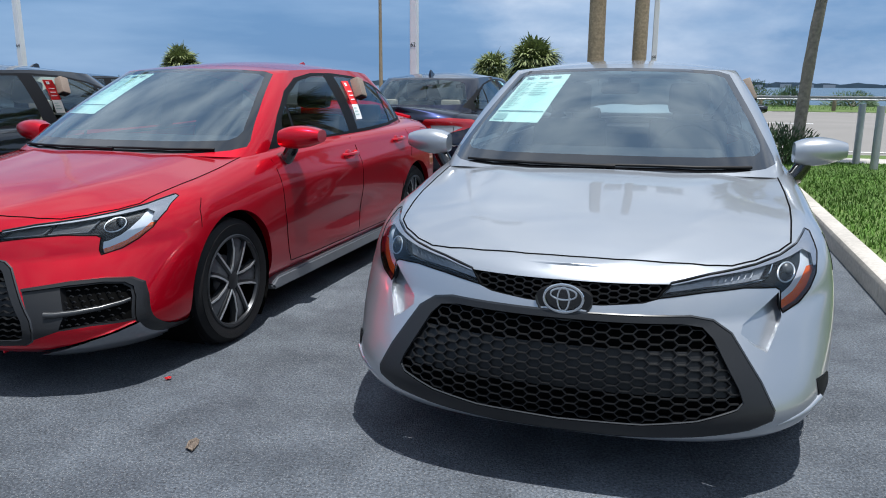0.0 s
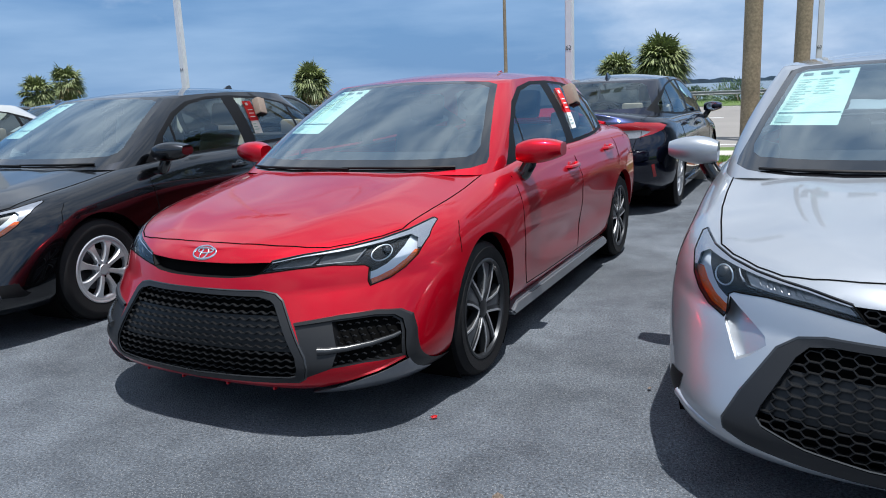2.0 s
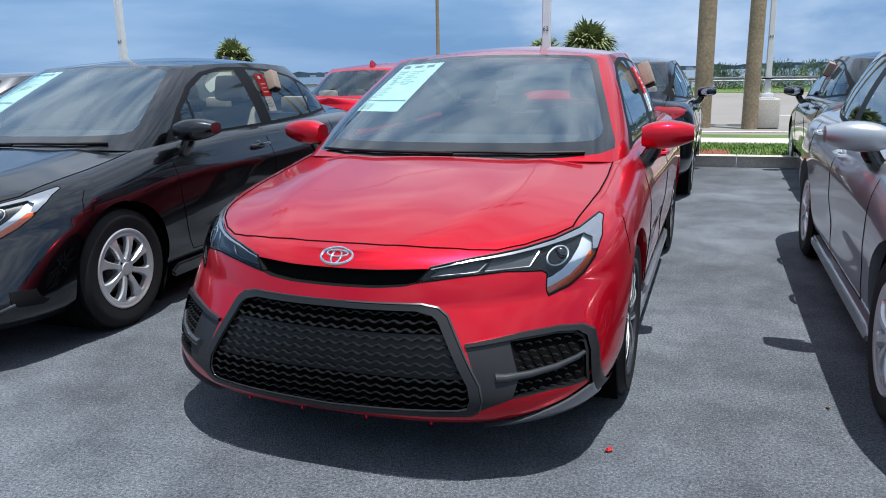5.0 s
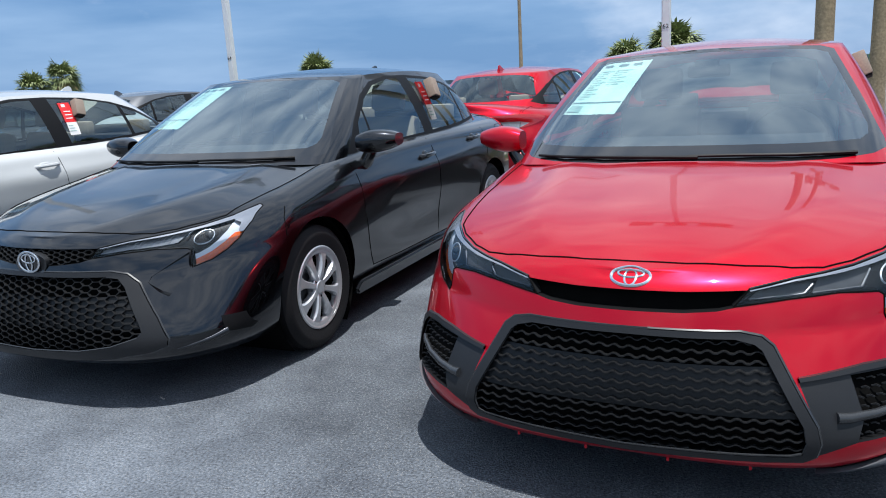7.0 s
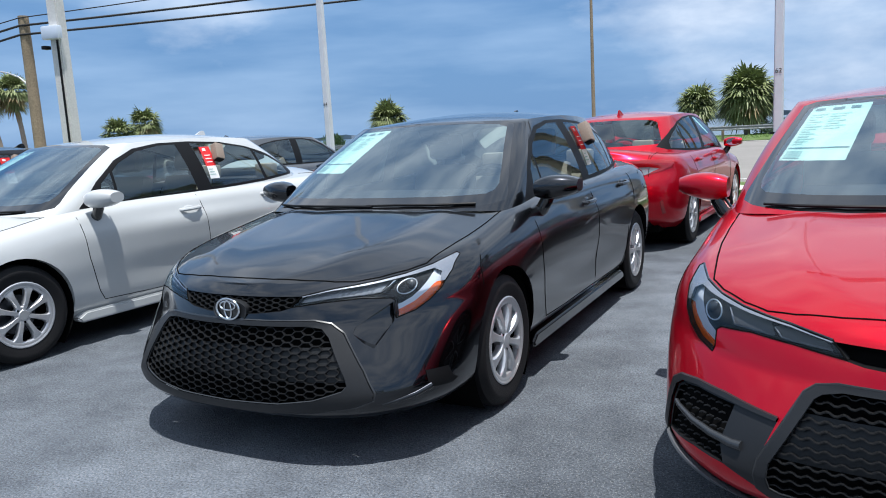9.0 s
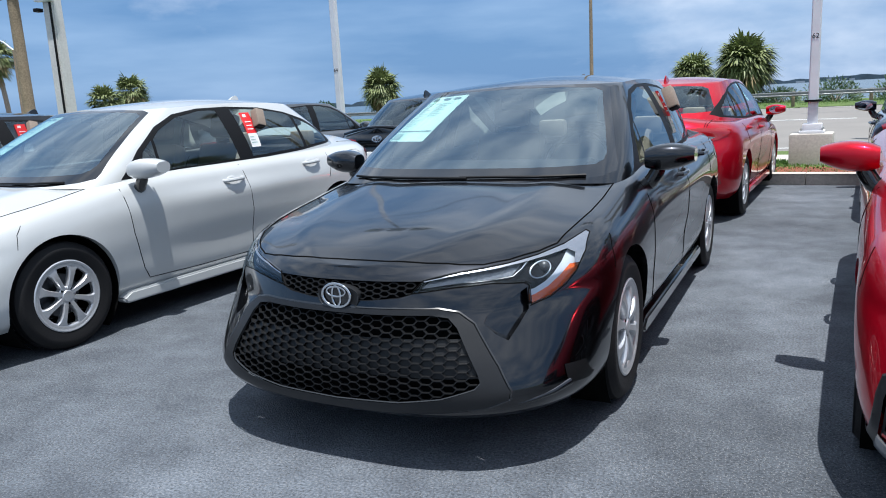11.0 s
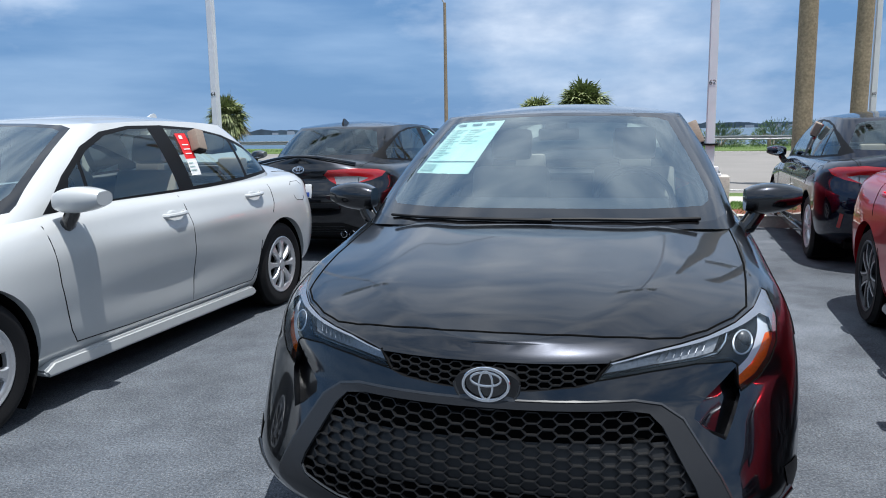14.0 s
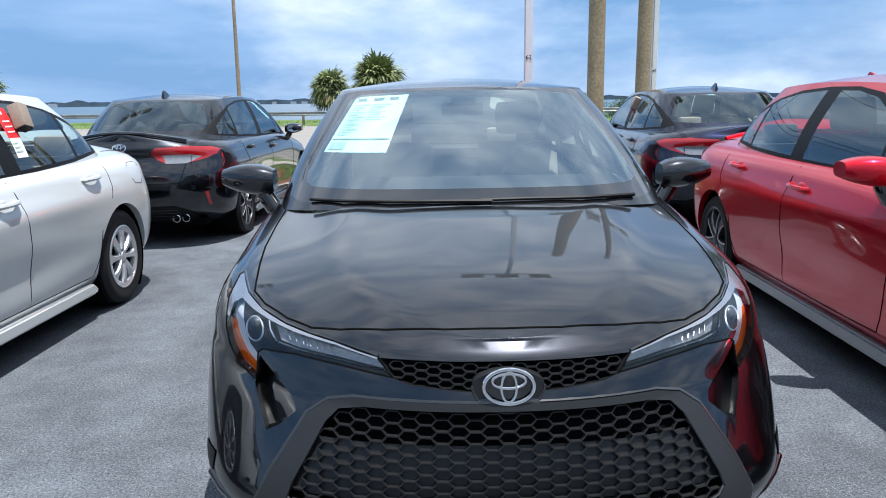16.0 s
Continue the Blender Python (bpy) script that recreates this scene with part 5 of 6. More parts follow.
# ---- kerbs, lawns, road, shore ----
def strip(name, v0, v1, rows, material, label, category, n=1):
    """A band along v made of (u, z) rows."""
    bm = bmesh.new()
    grid = [[bm.verts.new(at(v0 + (v1 - v0) * i / n, u, z)) for i in range(n + 1)] for u, z in rows]
    for a, b in zip(grid, grid[1:]):
        for i in range(n):
            bm.faces.new((a[i], a[i + 1], b[i + 1], b[i]))
    return tagged(part(name, bm, material, None), label, category, kind="structure")


KERB = 11.70
strip("lawn", -70, 60, [(KERB + 0.10, 0.125), (13.0, 0.11), (14.6, 0.03), (15.2, -0.01)], SOIL, "patchy green verge behind the kerb", "lawn")
strip("pavement", -70, 60, [(15.15, -0.04), (15.2, 0.02), (16.45, -0.01), (16.5, -0.06)], CONCRETE, "pale concrete footpath", "pavement")
strip("verge", -70, 60, [(16.45, -0.03), (18.4, -0.10)], SOIL, "thin grass verge by the road", "lawn")
strip("road", -160, 130, [(18.3, -0.12), (50.0, -0.15)], ROADPALE, "pale worn road", "road")
strip("shore_bank", -300, 300, [(49.2, -0.12), (51.5, -0.08), (70, -0.2), (84, -1.8)], SOIL, "grassy bank above the water", "lawn")
for i in range(-9, 10):
    for u in (26.0, 33.5):
        bm = bmesh.new()
        box(bm, -1.5, 1.5, -0.07, 0.07, -0.126 - 0.02, -0.118, 0.0, Matrix.Translation(at(i * 9.0 + (u - 26) * 0.4, u)) @ Matrix.Rotation(math.atan2(V.y, V.x), 4, "Z"))
        tagged(part("lane_mark", bm, ROADPAINT, None), "white dashed lane mark on the road", "road marking", "lane marks", "structure")
for u in (19.3, 47.8):
    strip("edge_line", -120, 120, [(u - 0.07, -0.108), (u + 0.07, -0.108)], ROADPAINT, "white line along the road edge", "road marking")


def kerb(name, pts, width, up, label):
    """A kerb of cast lengths with rounded noses, along points of the plan (v, u); its road face is on the line."""
    holder = tagged(new(name), label, "kerb", kind="structure")
    for (v0, u0), (v1, u1) in zip(pts, pts[1:]):
        a, b = at(v0, u0), at(v1, u1)
        d = (b - a).normalized()
        side = Vector((d.y, -d.x, 0))
        total = (b - a).length
        n = max(1, round(total / 3.0))
        prof = [(0.0, -0.02), (0.006, up * 0.72), (0.018, up * 0.92), (0.042, up), (width - 0.02, up), (width, up - 0.02), (width, -0.02)]
        for i in range(n):
            bm = bmesh.new()
            p0, p1 = a + d * (total * i / n + 0.004), a + d * (total * (i + 1) / n - 0.004)
            r0 = [bm.verts.new(p0 + side * s + Vector((0, 0, h))) for s, h in prof]
            r1 = [bm.verts.new(p1 + side * s + Vector((0, 0, h))) for s, h in prof]
            for q in range(len(prof) - 1):
                bm.faces.new((r0[q], r0[q + 1], r1[q + 1], r1[q]))
            bm.faces.new(r0), bm.faces.new(r1)
            bmesh.ops.recalc_face_normals(bm, faces=bm.faces)
            part("kerb_length", bm, CONCRETE, holder)
    return holder


KV = 0.86
kerb("kerb_side", [(KV, -9.0), (KV, KERB)], 0.16, 0.15, "weathered concrete kerb beside the lawn")
kerb("kerb_back", [(KV + 0.16, KERB), (-40.0, KERB)][::-1], -0.16, 0.15, "weathered concrete kerb behind the back row")
bm = bmesh.new()
bm.faces.new([bm.verts.new(at(v, u, z)) for v, u, z in ((KV + 0.14, -9, 0.13), (30, -9, 0.13), (30, 15.2, 0.01), (KV + 0.14, 15.2, 0.01), (KV + 0.14, 12.0, 0.125))])
tagged(part("lawn_side", bm, SOIL, None, "", False), "mown green lawn beside the car lot", "lawn", kind="structure")
strip("mulch", -8.5, -2.0, [(KERB + 0.15, 0.131), (12.3, 0.140), (12.9, 0.118)], MULCH, "red bark mulch behind the kerb", "mulch", 6)


def blades(name, v0, v1, u0, u1, count, z_of, tall, label, seed):
    """Loose grass: short bent blades on a lawn."""
    rnd = random.Random(seed)
    vs, fs = [], []
    for _ in range(count):
        v, u = rnd.uniform(v0, v1), rnd.uniform(u0, u1)
        p = at(v, u, z_of(u))
        a = rnd.uniform(0, 6.28)
        w = rnd.uniform(0.005, 0.010)
        h = tall * rnd.uniform(0.5, 1.15)
        side = Vector((math.cos(a), math.sin(a), 0)) * w
        lean = Vector((math.cos(a + 1.57 + rnd.uniform(-.5, .5)), math.sin(a + 1.57), 0)) * h * rnd.uniform(0.1, 0.7)
        n = len(vs)
        vs += [p - side, p + side, p + side * 0.7 + lean * 0.4 + Vector((0, 0, h * 0.6)), p - side * 0.7 + lean * 0.4 + Vector((0, 0, h * 0.6)), p + lean + Vector((0, 0, h))]
        fs += [(n, n + 1, n + 2, n + 3), (n + 3, n + 2, n + 4)]
    me = bpy.data.meshes.new(name)
    me.from_pydata([tuple(v) for v in vs], [], fs)
    me.materials.append(GRASS)
    return tagged(new(name, me), label, "grass", kind="stuff")


blades("grass", KV + 0.17, 6.0, 3.5, 14.8, 60000, lambda u: 0.125 if u < 12 else 0.125 - (u - 12) * 0.036, 0.050, "short bright green mown grass blades", 3)
blades("grass", -9.0, KV + 0.2, KERB + 0.2, 15.1, 16000, lambda u: 0.115 if u < 13 else 0.115 - (u - 13) * 0.055, 0.045, "patchy short grass on the verge", 4)
blades("grass", -60, 40, 51.0, 60.0, 14000, lambda u: -0.1, 0.18, "rough grass on the shore bank", 5)


# ---- guard rail ----
def guard_rail():
    root = thing("guard_rail", "long galvanised steel guard rail beside the road", "guard rail")
    prof = [(0.0, 0.50), (0.04, 0.53), (0.04, 0.57), (0.0, 0.61), (0.0, 0.65), (0.04, 0.69), (0.04, 0.73), (0.0, 0.76)]
    for i in range(-22, 16):
        bm = bmesh.new()
        a, b = at(i * 4.0, 50.2), at(i * 4.0 + 4.0, 50.2)
        r0 = [bm.verts.new(a - U * d + Vector((0, 0, h))) for d, h in prof]
        r1 = [bm.verts.new(b - U * d + Vector((0, 0, h))) for d, h in prof]
        for q in range(len(prof) - 1):
            bm.faces.new((r0[q], r0[q + 1], r1[q + 1], r1[q]))
        bmesh.ops.solidify(bm, geom=bm.faces, thickness=0.01)
        part("beam", bm, GALV, root)
        bm = bmesh.new()
        box(bm, -0.08, 0.08, -0.1, 0.1, -0.15, 0.78, 0.01, Matrix.Translation(at(i * 4.0, 50.35)))
        part("post", bm, WOOD, root)
    return root


guard_rail()


# ---- poles ----
def round_pole(name, x, y, z0, h, r0, r1, material, label, category, n=14):
    root = thing(name, label, category)
    root.location = (x, y, z0)
    bm = bmesh.new()
    k = 14
    lathe(bm, [(r0 + (r1 - r0) * i / k, h * i / k) for i in range(k + 1)], n)
    part("shaft", bm, material, root)
    return root


def lamp_standard(x, y, mark_z, mark):
    """A pale car-park light pole on a concrete plinth, with two floodlights on a cross arm."""
    root = thing("light_pole", "pale painted steel light pole on a square concrete plinth", "light pole", "car park light poles")
    root.location = (x, y, 0)
    turn = Matrix.Rotation(math.atan2(V.y, V.x), 4, "Z")
    bm = bmesh.new()
    box(bm, -0.29, 0.29, -0.29, 0.29, -0.1, 0.56, 0.02, turn)
    part("plinth", bm, CONCRETE, root, "grey concrete plinth")
    bm = bmesh.new()
    box(bm, -0.17, 0.17, -0.17, 0.17, 0.56, 0.60, 0.006, turn)
    box(bm, -0.13, 0.13, -0.13, 0.13, 0.60, 0.70, 0.01, turn)
    part("base_plate", bm, PALEPOLE, root)
    for sx in (-1, 1):
        for sy in (-1, 1):
            bm = bmesh.new()
            lathe(bm, [(0.012, 0.59), (0.012, 0.64), (0.0, 0.645)], 8, turn @ Matrix.Translation((sx * 0.14, sy * 0.14, 0)))
            part("bolt", bm, GALV, root)
    bm = bmesh.new()
    w0, w1 = 0.068, 0.05
    a = [bm.verts.new(turn @ Vector((sx * w0, sy * w0, 0.6))) for sx, sy in ((-1, -1), (1, -1), (1, 1), (-1, 1))]
    b = [bm.verts.new(turn @ Vector((sx * w1, sy * w1, 8.6))) for sx, sy in ((-1, -1), (1, -1), (1, 1), (-1, 1))]
    for q in range(4):
        bm.faces.new((a[q], a[(q + 1) % 4], b[(q + 1) % 4], b[q]))
    bm.faces.new(b)
    bmesh.ops.bevel(bm, geom=[e for e in bm.edges if abs(e.verts[0].co.z - e.verts[1].co.z) > 1], offset=0.015, segments=2, affect="EDGES")
    part("shaft", bm, PALEPOLE, root)
    bm = bmesh.new()
    box(bm, -0.95, 0.95, -0.05, 0.05, 8.5, 8.6, 0.01, turn)
    part("cross_arm", bm, PALEPOLE, root)
    for sx in (-1, 0, 1):
        bm = bmesh.new()
        box(bm, sx * 0.85 - 0.28, sx * 0.85 + 0.28, -0.45, 0.15, 8.58, 8.74, 0.03, turn)
        part("floodlight", bm, GALV, root)
    bm = bmesh.new()
    tube(bm, [(0.0, 0.0, 1.02), (0.0, 0.0, 1.05)], 0.125, 12)
    part("strap", bm, PLASTIC, root)
    cu = bpy.data.curves.new("number", "FONT")
    cu.body, cu.size, cu.align_x, cu.extrude = mark, 0.10, "CENTER", 0.001
    ob = new("number_mark", cu)
    me = bpy.data.meshes.new_from_object(ob)
    bpy.data.objects.remove(ob)
    bpy.data.curves.remove(cu)
    me.materials.append(GLOSSBLACK)
    num = new("number_mark", me)
    num.parent = root
    num.matrix_local = turn @ pose(0, -0.070, mark_z - 0.05, 90, 0, 0)
    return root


lamp_standard(-1.85, 14.25, 1.98, "62")
lamp_standard(-10.28, 16.11, 2.05, "64")
lamp_standard(3.35, 20.4, 2.0, "60")

for x, y, r, h, lean in ((1.96, 20.73, 0.215, 11.0, 0.0), (2.93, 20.15, 0.18, 11.0, 0.4)):
    w = round_pole("utility_pole", x, y, -0.15, h, r, r * 0.85, WOOD, "weathered brown timber utility pole beside the footpath", "utility pole")
    w.rotation_euler = (0, radians(lean), 0)
    tagged(w, group="utility poles")
w = round_pole("utility_pole", -28.57, 26.67, -0.15, 7.05, 0.24, 0.20, WOOD, "weathered timber utility pole carrying cables", "utility pole")
tagged(w, group="utility poles")


def concrete_pole():
    root = thing("concrete_pole", "tall square concrete pole with a floodlight and conduit", "utility pole", "utility poles")
    root.location = (-20.14, 19.5, -0.1)
    bm = bmesh.new()
    a = [bm.verts.new((sx * 0.195, sy * 0.195, 0)) for sx, sy in ((-1, -1), (1, -1), (1, 1), (-1, 1))]
    b = [bm.verts.new((sx * 0.145, sy * 0.145, 12)) for sx, sy in ((-1, -1), (1, -1), (1, 1), (-1, 1))]
    for q in range(4):
        bm.faces.new((a[q], a[(q + 1) % 4], b[(q + 1) % 4], b[q]))
    bm.faces.new(b)
    bmesh.ops.bevel(bm, geom=[e for e in bm.edges if abs(e.verts[0].co.z - e.verts[1].co.z) > 1], offset=0.03, segments=2, affect="EDGES")
    part("shaft", bm, PALECONCRETE, root)
    bm = bmesh.new()
    tube(bm, [(0.10, -0.225, 0.0), (0.10, -0.20, 4.6)], 0.03, 8)
    part("conduit", bm, PLASTIC, root)
    bm = bmesh.new()
    box(bm, -0.30, 0.30, -0.36, -0.16, 4.62, 5.00, 0.06)
    part("floodlight", bm, BRIGHT, root, "pale square floodlight")
    bm = bmesh.new()
    box(bm, -0.34, -0.18, -0.36, -0.15, 4.36, 4.46, 0.02)
    part("camera_box", bm, PLASTIC, root)
    bm = bmesh.new()
    tube(bm, [(-0.2, -0.2, 7.9), (-0.5, -0.3, 7.95)], 0.03, 6)
    part("insulator", bm, GALV, root)


concrete_pole()


def cables():
    ends = [((-62, 30, 4.4), (-28.6, 26.45, 6.15), (16, 44, 10.2)), ((-62, 30.5, 5.2), (-28.6, 26.45, 6.5), (16, 44, 11.2)), ((-62, 31, 6.0), (-28.6, 26.45, 6.8), (16, 44, 12.9)), ((-70, 33, 7.0), (-20.3, 19.3, 9.4), (16, 40, 14.5))]
    for k, (a, b, c) in enumerate(ends):
        bm = bmesh.new()
        pts = []
        for p, q in ((a, b), (b, c)):
            for i in range(14):
                t = i / 14
                s = Vector(p).lerp(Vector(q), t)
                s.z -= 0.5 * 4 * t * (1 - t) * (1 if p is a else 0.9)
                pts.append(s)
        tube(bm, pts, 0.045 if k < 2 else 0.022, 6)
        tagged(part("power_cable", bm, CABLE, None), "black overhead cable slung between utility poles", "cable", "overhead cables")


cables()


def street_lamp(x, y, h, reach, label):
    root = thing("street_lamp", label, "street lamp", "street lamps")
    root.location = (x, y, -0.15)
    bm = bmesh.new()
    lathe(bm, [(0.13, 0), (0.11, h * 0.43), (0.085, h)], 10)
    part("shaft", bm, WOOD, root)
    bm = bmesh.new()
    tube(bm, [(0, 0, h - 0.05), (-reach * 0.3, 0, h + 0.5), (-reach * 0.65, 0, h + 0.82), (-reach, 0, h + 1.0)], 0.045, 8)
    part("arm", bm, GALV, root)
    bm = bmesh.new()
    box(bm, -reach - 0.40, -reach + 0.10, -0.16, 0.16, h + 0.90, h + 1.10, 0.08)
    part("lamp_head", bm, BRIGHT, root)


street_lamp(-8.49, 50.04, 9.2, 1.15, "slim brown street lamp with a curved arm")
street_lamp(-42.28, 40.0, 5.9, 2.4, "slim street lamp with a long arm beyond the timber pole")
for v, u in ((2.38, 14.48), (2.36, 13.15)):
    p = at(v, u)
    q = round_pole("bollard", p.x, p.y, 0.0, 1.02, 0.055, 0.055, GALV, "grey steel post standing in the lawn", "bollard", 10)
    tagged(q, group="lawn posts")


# ---- palms and shrubs ----
def fan_leaf(vs, fs, base, way, up, size, rnd, n=13):
    """One fan frond: a stalk and a spread of drooping narrow blades."""
    side = way.cross(up)
    if side.length < 0.05:
        side = way.orthogonal()
    side.normalize()
    up2 = side.cross(way).normalized()
    tip = base + way * size * 0.5
    k = len(vs)
    vs += [base - side * 0.02, base + side * 0.02, tip + side * 0.015, tip - side * 0.015]
    fs.append((k, k + 1, k + 2, k + 3))
    for i in range(n):
        a = -1.35 + 2.7 * i / (n - 1) + rnd.uniform(-0.06, 0.06)
        d = way * math.cos(a) + side * math.sin(a) + up2 * rnd.uniform(-0.08, 0.10)
        ln = size * (0.72 - 0.18 * abs(a)) * rnd.uniform(0.85, 1.1)
        w = side * math.cos(a) - way * math.sin(a)
        w = w.normalized() * size * 0.040
        m_ = tip + d * ln * 0.55
        e = tip + d * ln + Vector((0, 0, -ln * rnd.uniform(0.12, 0.45)))
        k = len(vs)
        vs += [tip, m_ - w, e, m_ + w]
        fs.append((k, k + 1, k + 2, k + 3))


def palm(name, x, y, z0, height, crown, leaves, label, seed, lean=(0, 0), trunk_r=0.2, dry=0.12, droop=-0.9):
    root = thing(name, label, "palm tree", "sabal palms")
    root.location = (x, y, z0)
    rnd = random.Random(seed)
    bm = bmesh.new()
    k = 16
    loops = []
    for i in range(k + 1):
        t = i / k
        r = trunk_r * (1.12 - 0.25 * t + 0.25 * max(0, 0.12 - t) / 0.12) * (1 + 0.06 * (i % 2))
        loops.append([bm.verts.new((lean[0] * t * t + r * math.cos(a), lean[1] * t * t + r * math.sin(a), height * t)) for a in [2 * math.pi * q / 12 for q in range(12)]])
    for a, b in zip(loops, loops[1:]):
        for q in range(12):
            bm.faces.new((a[q], a[(q + 1) % 12], b[(q + 1) % 12], b[q]))
    bm.faces.new(loops[-1])
    part("trunk", bm, BARK, root)
    top = Vector((lean[0], lean[1], height))
    for nm, material, share, lo, hi in (("crown", FROND, 1.0 - dry, droop, 1.0), ("dry_fronds", FRONDDRY, dry, -1.0, -0.35)):
        vs, fs = [], []
        for _ in range(int(leaves * share)):
            s = rnd.uniform(lo, hi)
            a = rnd.uniform(0, 2 * math.pi)
            c = math.sqrt(max(0.02, 1 - s * s))
            way = Vector((c * math.cos(a), c * math.sin(a), s)).normalized()
            fan_leaf(vs, fs, top + Vector((0, 0, rnd.uniform(-0.12, 0.1) * crown)), way, Vector((0, 0, 1)), crown * rnd.uniform(0.72, 1.05), rnd)
        me = bpy.data.meshes.new(nm)
        me.from_pydata([tuple(v) for v in vs], [], fs)
        me.materials.append(material)
        ob = new(nm, me)
        ob.parent = root
    return root


palm("palm_tree", -1.95, 72.65, -0.4, 3.0, 2.0, 230, "bushy green sabal palm on the shore bank", 11)
palm("palm_tree", 1.72, 66.9, -0.4, 3.4, 2.5, 330, "large round-crowned sabal palm on the shore bank", 12)
palm("palm_tree", -26.4, 60.7, -0.4, 3.0, 1.75, 220, "small round sabal palm beyond the road", 13)
palm("palm_tree", -60.6, 69.0, -0.4, 3.4, 2.1, 150, "sabal palm far beyond the lot", 14)
palm("palm_tree", -63.6, 77.2, -0.4, 4.6, 2.2, 150, "sabal palm far beyond the lot", 15)
palm("palm_tree", -64.7, 60.7, -0.4, 8.0, 2.1, 150, "tall slim palm far beyond the lot", 16, (-0.8, 0), 0.22)
palm("palm_tree", -68.5, 61.5, -0.4, 7.2, 2.0, 150, "tall slim palm far beyond the lot", 17, (-1.5, 0), 0.22)
palm("palm_tree", -70.0, 58.0, -0.4, 3.6, 2.4, 150, "bushy sabal palm far beyond the lot", 18)
palm("palm_tree", 4.55, 13.75, 0.0, 5.1, 1.75, 46, "curved grey-trunked palm standing in the lawn", 19, (0.60, 0.1), 0.085, 0.15, -0.5)


def shrub(name, x, y, z0, rx, rz, count, leaf, label, seed, group=""):
    root = thing(name, label, "shrub", group)
    root.location = (x, y, z0)
    rnd = random.Random(seed)
    vs, fs = [], []
    for _ in range(count):
        a, s = rnd.uniform(0, 6.28), rnd.uniform(-0.15, 1)
        c = math.sqrt(max(0, 1 - s * s))
        f = rnd.uniform(0.55, 1.0) * (1 + 0.22 * math.sin(3 * a + seed) * c)
        p = Vector((c * math.cos(a) * rx * f, c * math.sin(a) * rx * f, max(0.02, s) * rz * f))
        d = (p + Vector((0, 0, rz * 0.4)) + Vector((rnd.uniform(-1, 1), rnd.uniform(-1, 1), rnd.uniform(-1, 1))) * rx * 0.6).normalized()
        w = d.orthogonal().normalized() * leaf * 0.16
        k = len(vs)
        vs += [p, p + d * leaf * 0.5 - w, p + d * leaf, p + d * leaf * 0.5 + w]
        fs.append((k, k + 1, k + 2, k + 3))
    me = bpy.data.meshes.new("foliage")
    me.from_pydata([tuple(v) for v in vs], [], fs)
    me.materials.append(LEAF)
    ob = new("foliage", me)
    ob.parent = root
    bm = bmesh.new()
    for i in range(6):
        a = i * 1.05
        tube(bm, [(0, 0, -0.05), (math.cos(a) * rx * 0.3, math.sin(a) * rx * 0.3, rz * 0.4), (math.cos(a) * rx * 0.6, math.sin(a) * rx * 0.6, rz * 0.75)], 0.03 * rx, 5, 0.008)
    part("stems", bm, BARK, root)
    return root


shrub("shrub", 4.15, 13.3, 0.05, 0.55, 0.62, 2600, 0.10, "dark green leafy shrub at the foot of the palm", 2)
rs = random.Random(5)
for i, (x, y) in enumerate(((10.5, 58), (14.5, 59), (17.5, 60), (20, 58.5), (7.0, 60), (26, 62), (31, 63), (-14, 64), (-18, 66), (-34, 66), (-40, 70), (4.2, 66))):
    shrub("shrub", x, y, -0.2, rs.uniform(1.1, 2.0), rs.uniform(1.0, 2.0), 1500, 0.26, "rounded green shrub on the shore bank", 20 + i, "shore shrubs")


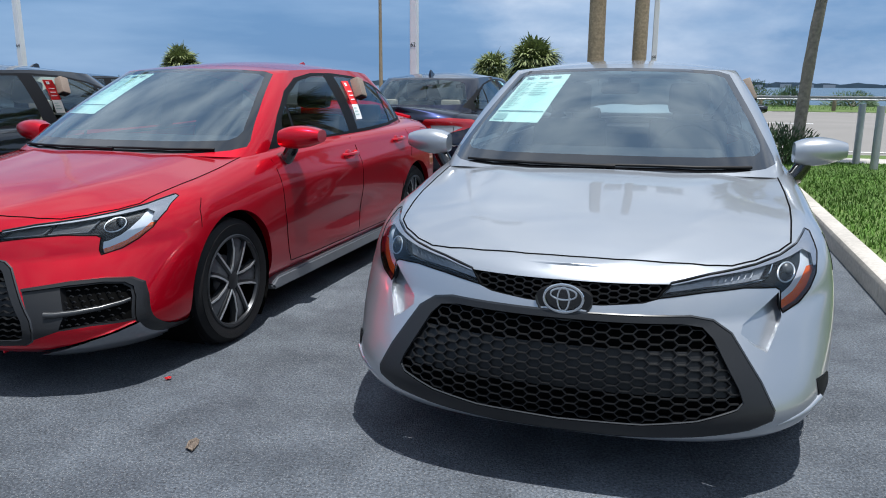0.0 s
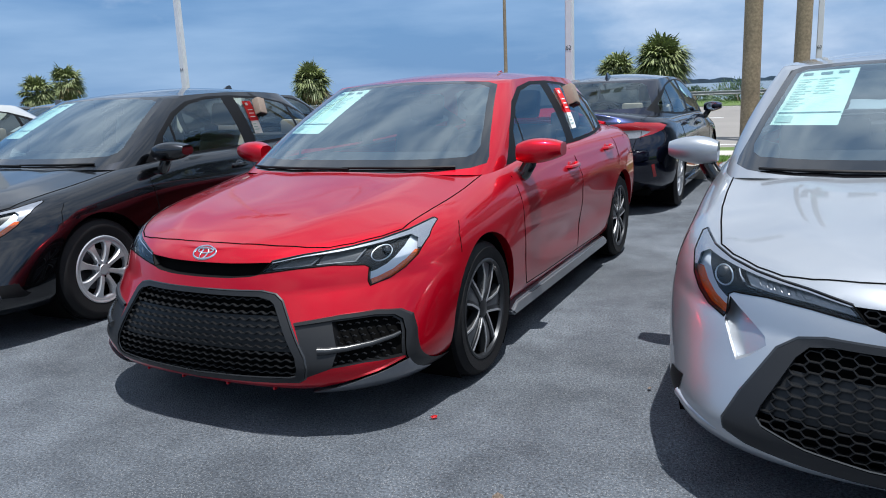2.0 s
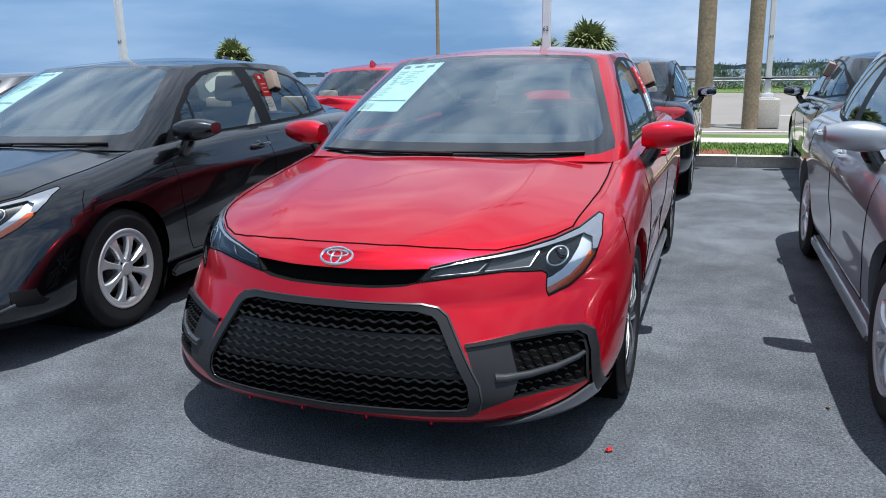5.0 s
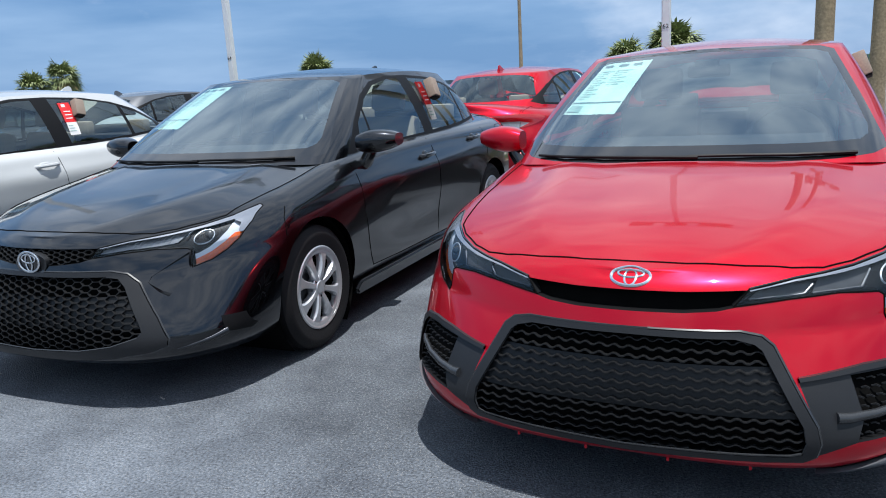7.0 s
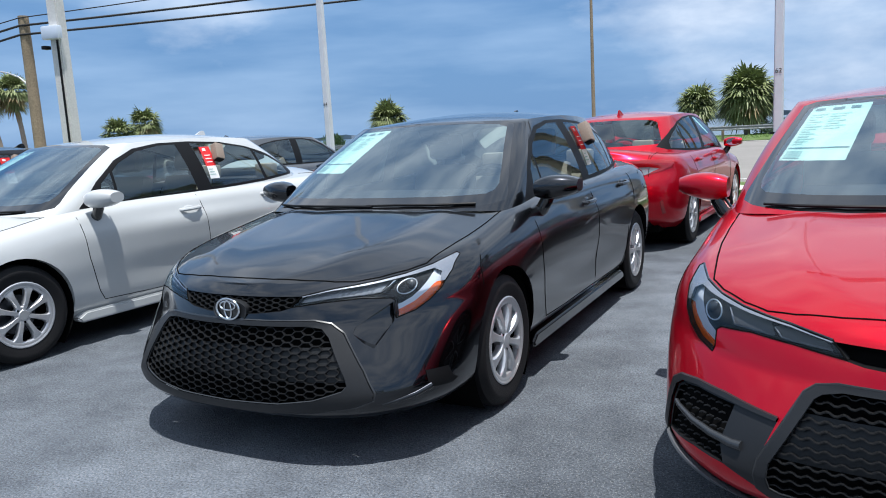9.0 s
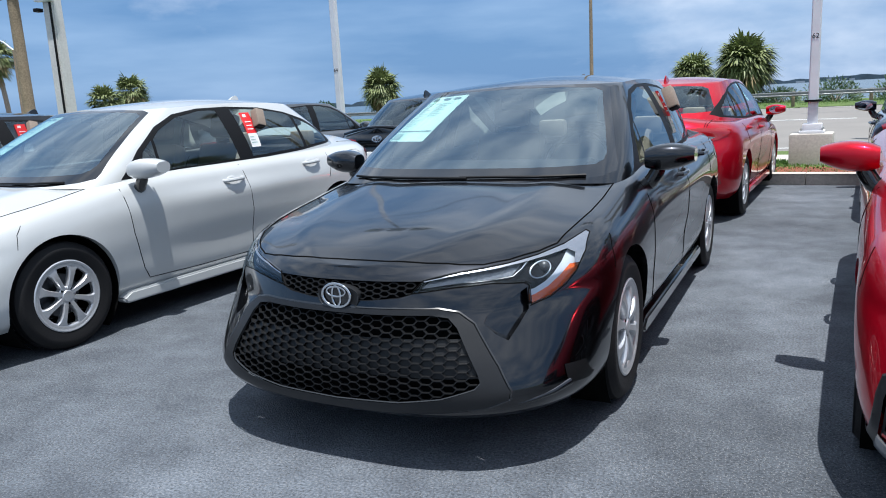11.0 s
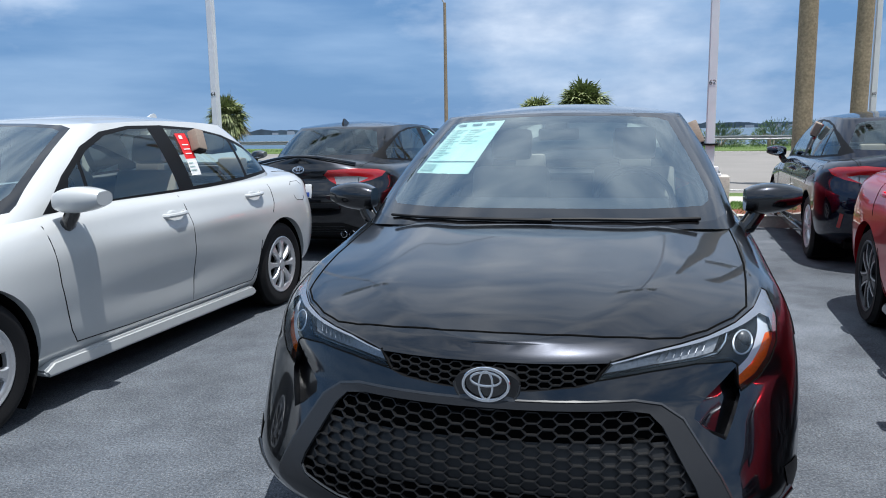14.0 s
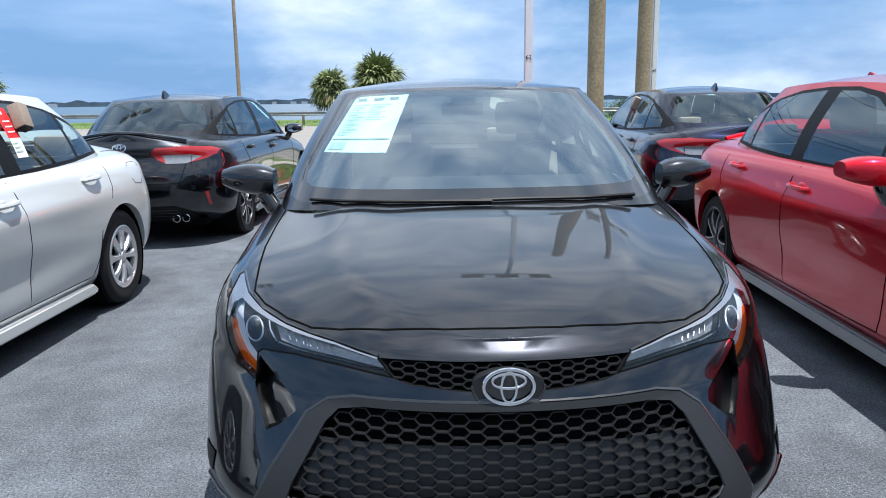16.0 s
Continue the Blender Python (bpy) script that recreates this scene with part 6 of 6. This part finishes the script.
# ---- far shore ----
def far_shore():
    rnd = random.Random(8)
    root = tagged(new("backdrop"), "wooded far shore with pale buildings, haze put into their blue-grey colours", "far shore", kind="structure")
    bm = bmesh.new()
    prev = None
    for i in range(420):
        a = -1.3 + 2.6 * i / 419
        d = 1500
        h = 7 + 5 * noise.noise(Vector((i * 0.045, 0, 0))) + 4 * noise.noise(Vector((i * 0.31, 2, 0))) + rnd.uniform(-1, 1.5)
        p = Vector((math.sin(a) * d, math.cos(a) * d, -1))
        q = (bm.verts.new(p), bm.verts.new(p + Vector((0, 0, max(2, h + 1)))), bm.verts.new(p * 1.03 + Vector((0, 0, max(2, h)))))
        if prev:
            bm.faces.new((prev[0], q[0], q[1], prev[1]))
            bm.faces.new((prev[1], q[1], q[2], prev[2]))
        prev = q
    # the tree line and the buildings carry their haze as painted colour
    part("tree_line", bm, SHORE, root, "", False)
    for i in range(40):
        a = rnd.uniform(-0.9, 0.9)
        bm = bmesh.new()
        w, h = rnd.uniform(6, 20), rnd.uniform(2, 6)
        box(bm, -w / 2, w / 2, -3, 3, -1, h, 0, Matrix.Translation((math.sin(a) * 1490, math.cos(a) * 1490, 0)) @ Matrix.Rotation(-a, 4, "Z"))
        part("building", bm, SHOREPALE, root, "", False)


far_shore()


# ---- showroom behind the camera ----
def showroom():
    root = tagged(new("wall_south"), "plain white showroom wall closing the lot", "building wall", kind="structure")
    bm = bmesh.new()
    box(bm, -45, 25, -0.3, 0.3, 0, 5.5, 0.05, Matrix.Translation(at(0, -22)) @ Matrix.Rotation(math.atan2(V.y, V.x), 4, "Z"))
    part("wall", bm, STUCCO, root)


showroom()


# ---- litter ----
def litter(name, x, y, size, material, label, seed):
    rnd = random.Random(seed)
    bm = bmesh.new()
    n = 9
    top = [bm.verts.new((size * rnd.uniform(0.5, 1.1) * math.cos(6.283 * i / n), size * 0.5 * rnd.uniform(0.5, 1.1) * math.sin(6.283 * i / n), rnd.uniform(0.004, 0.014))) for i in range(n)]
    c = bm.verts.new((0, 0, 0.016))
    for i in range(n):
        bm.faces.new((top[i], top[(i + 1) % n], c))
    bmesh.ops.solidify(bm, geom=bm.faces, thickness=0.003)
    ob = tagged(part(name, bm, material, None, "", False), label, "litter")
    ob.matrix_basis = pose(x, y, 0.002, 0, 0, rnd.uniform(0, 180))


litter("leaf", -1.653, 3.838, 0.022, TAGRED, "small red fallen petal on the asphalt", 1)
litter("dry_leaf", -1.29, 3.24, 0.055, BOXTAN, "dry curled leaf on the asphalt", 2)
litter("dry_leaf", -0.79, 4.26, 0.018, BOXTAN, "small dry leaf on the asphalt", 3)
litter("paper_scrap", 0.3, 12.0, 0.12, TAGWHITE, "crumpled white scrap lying by the kerb", 4)
litter("leaf", -2.0, 2.9, 0.018, TAGRED, "small red fallen petal on the asphalt", 6)
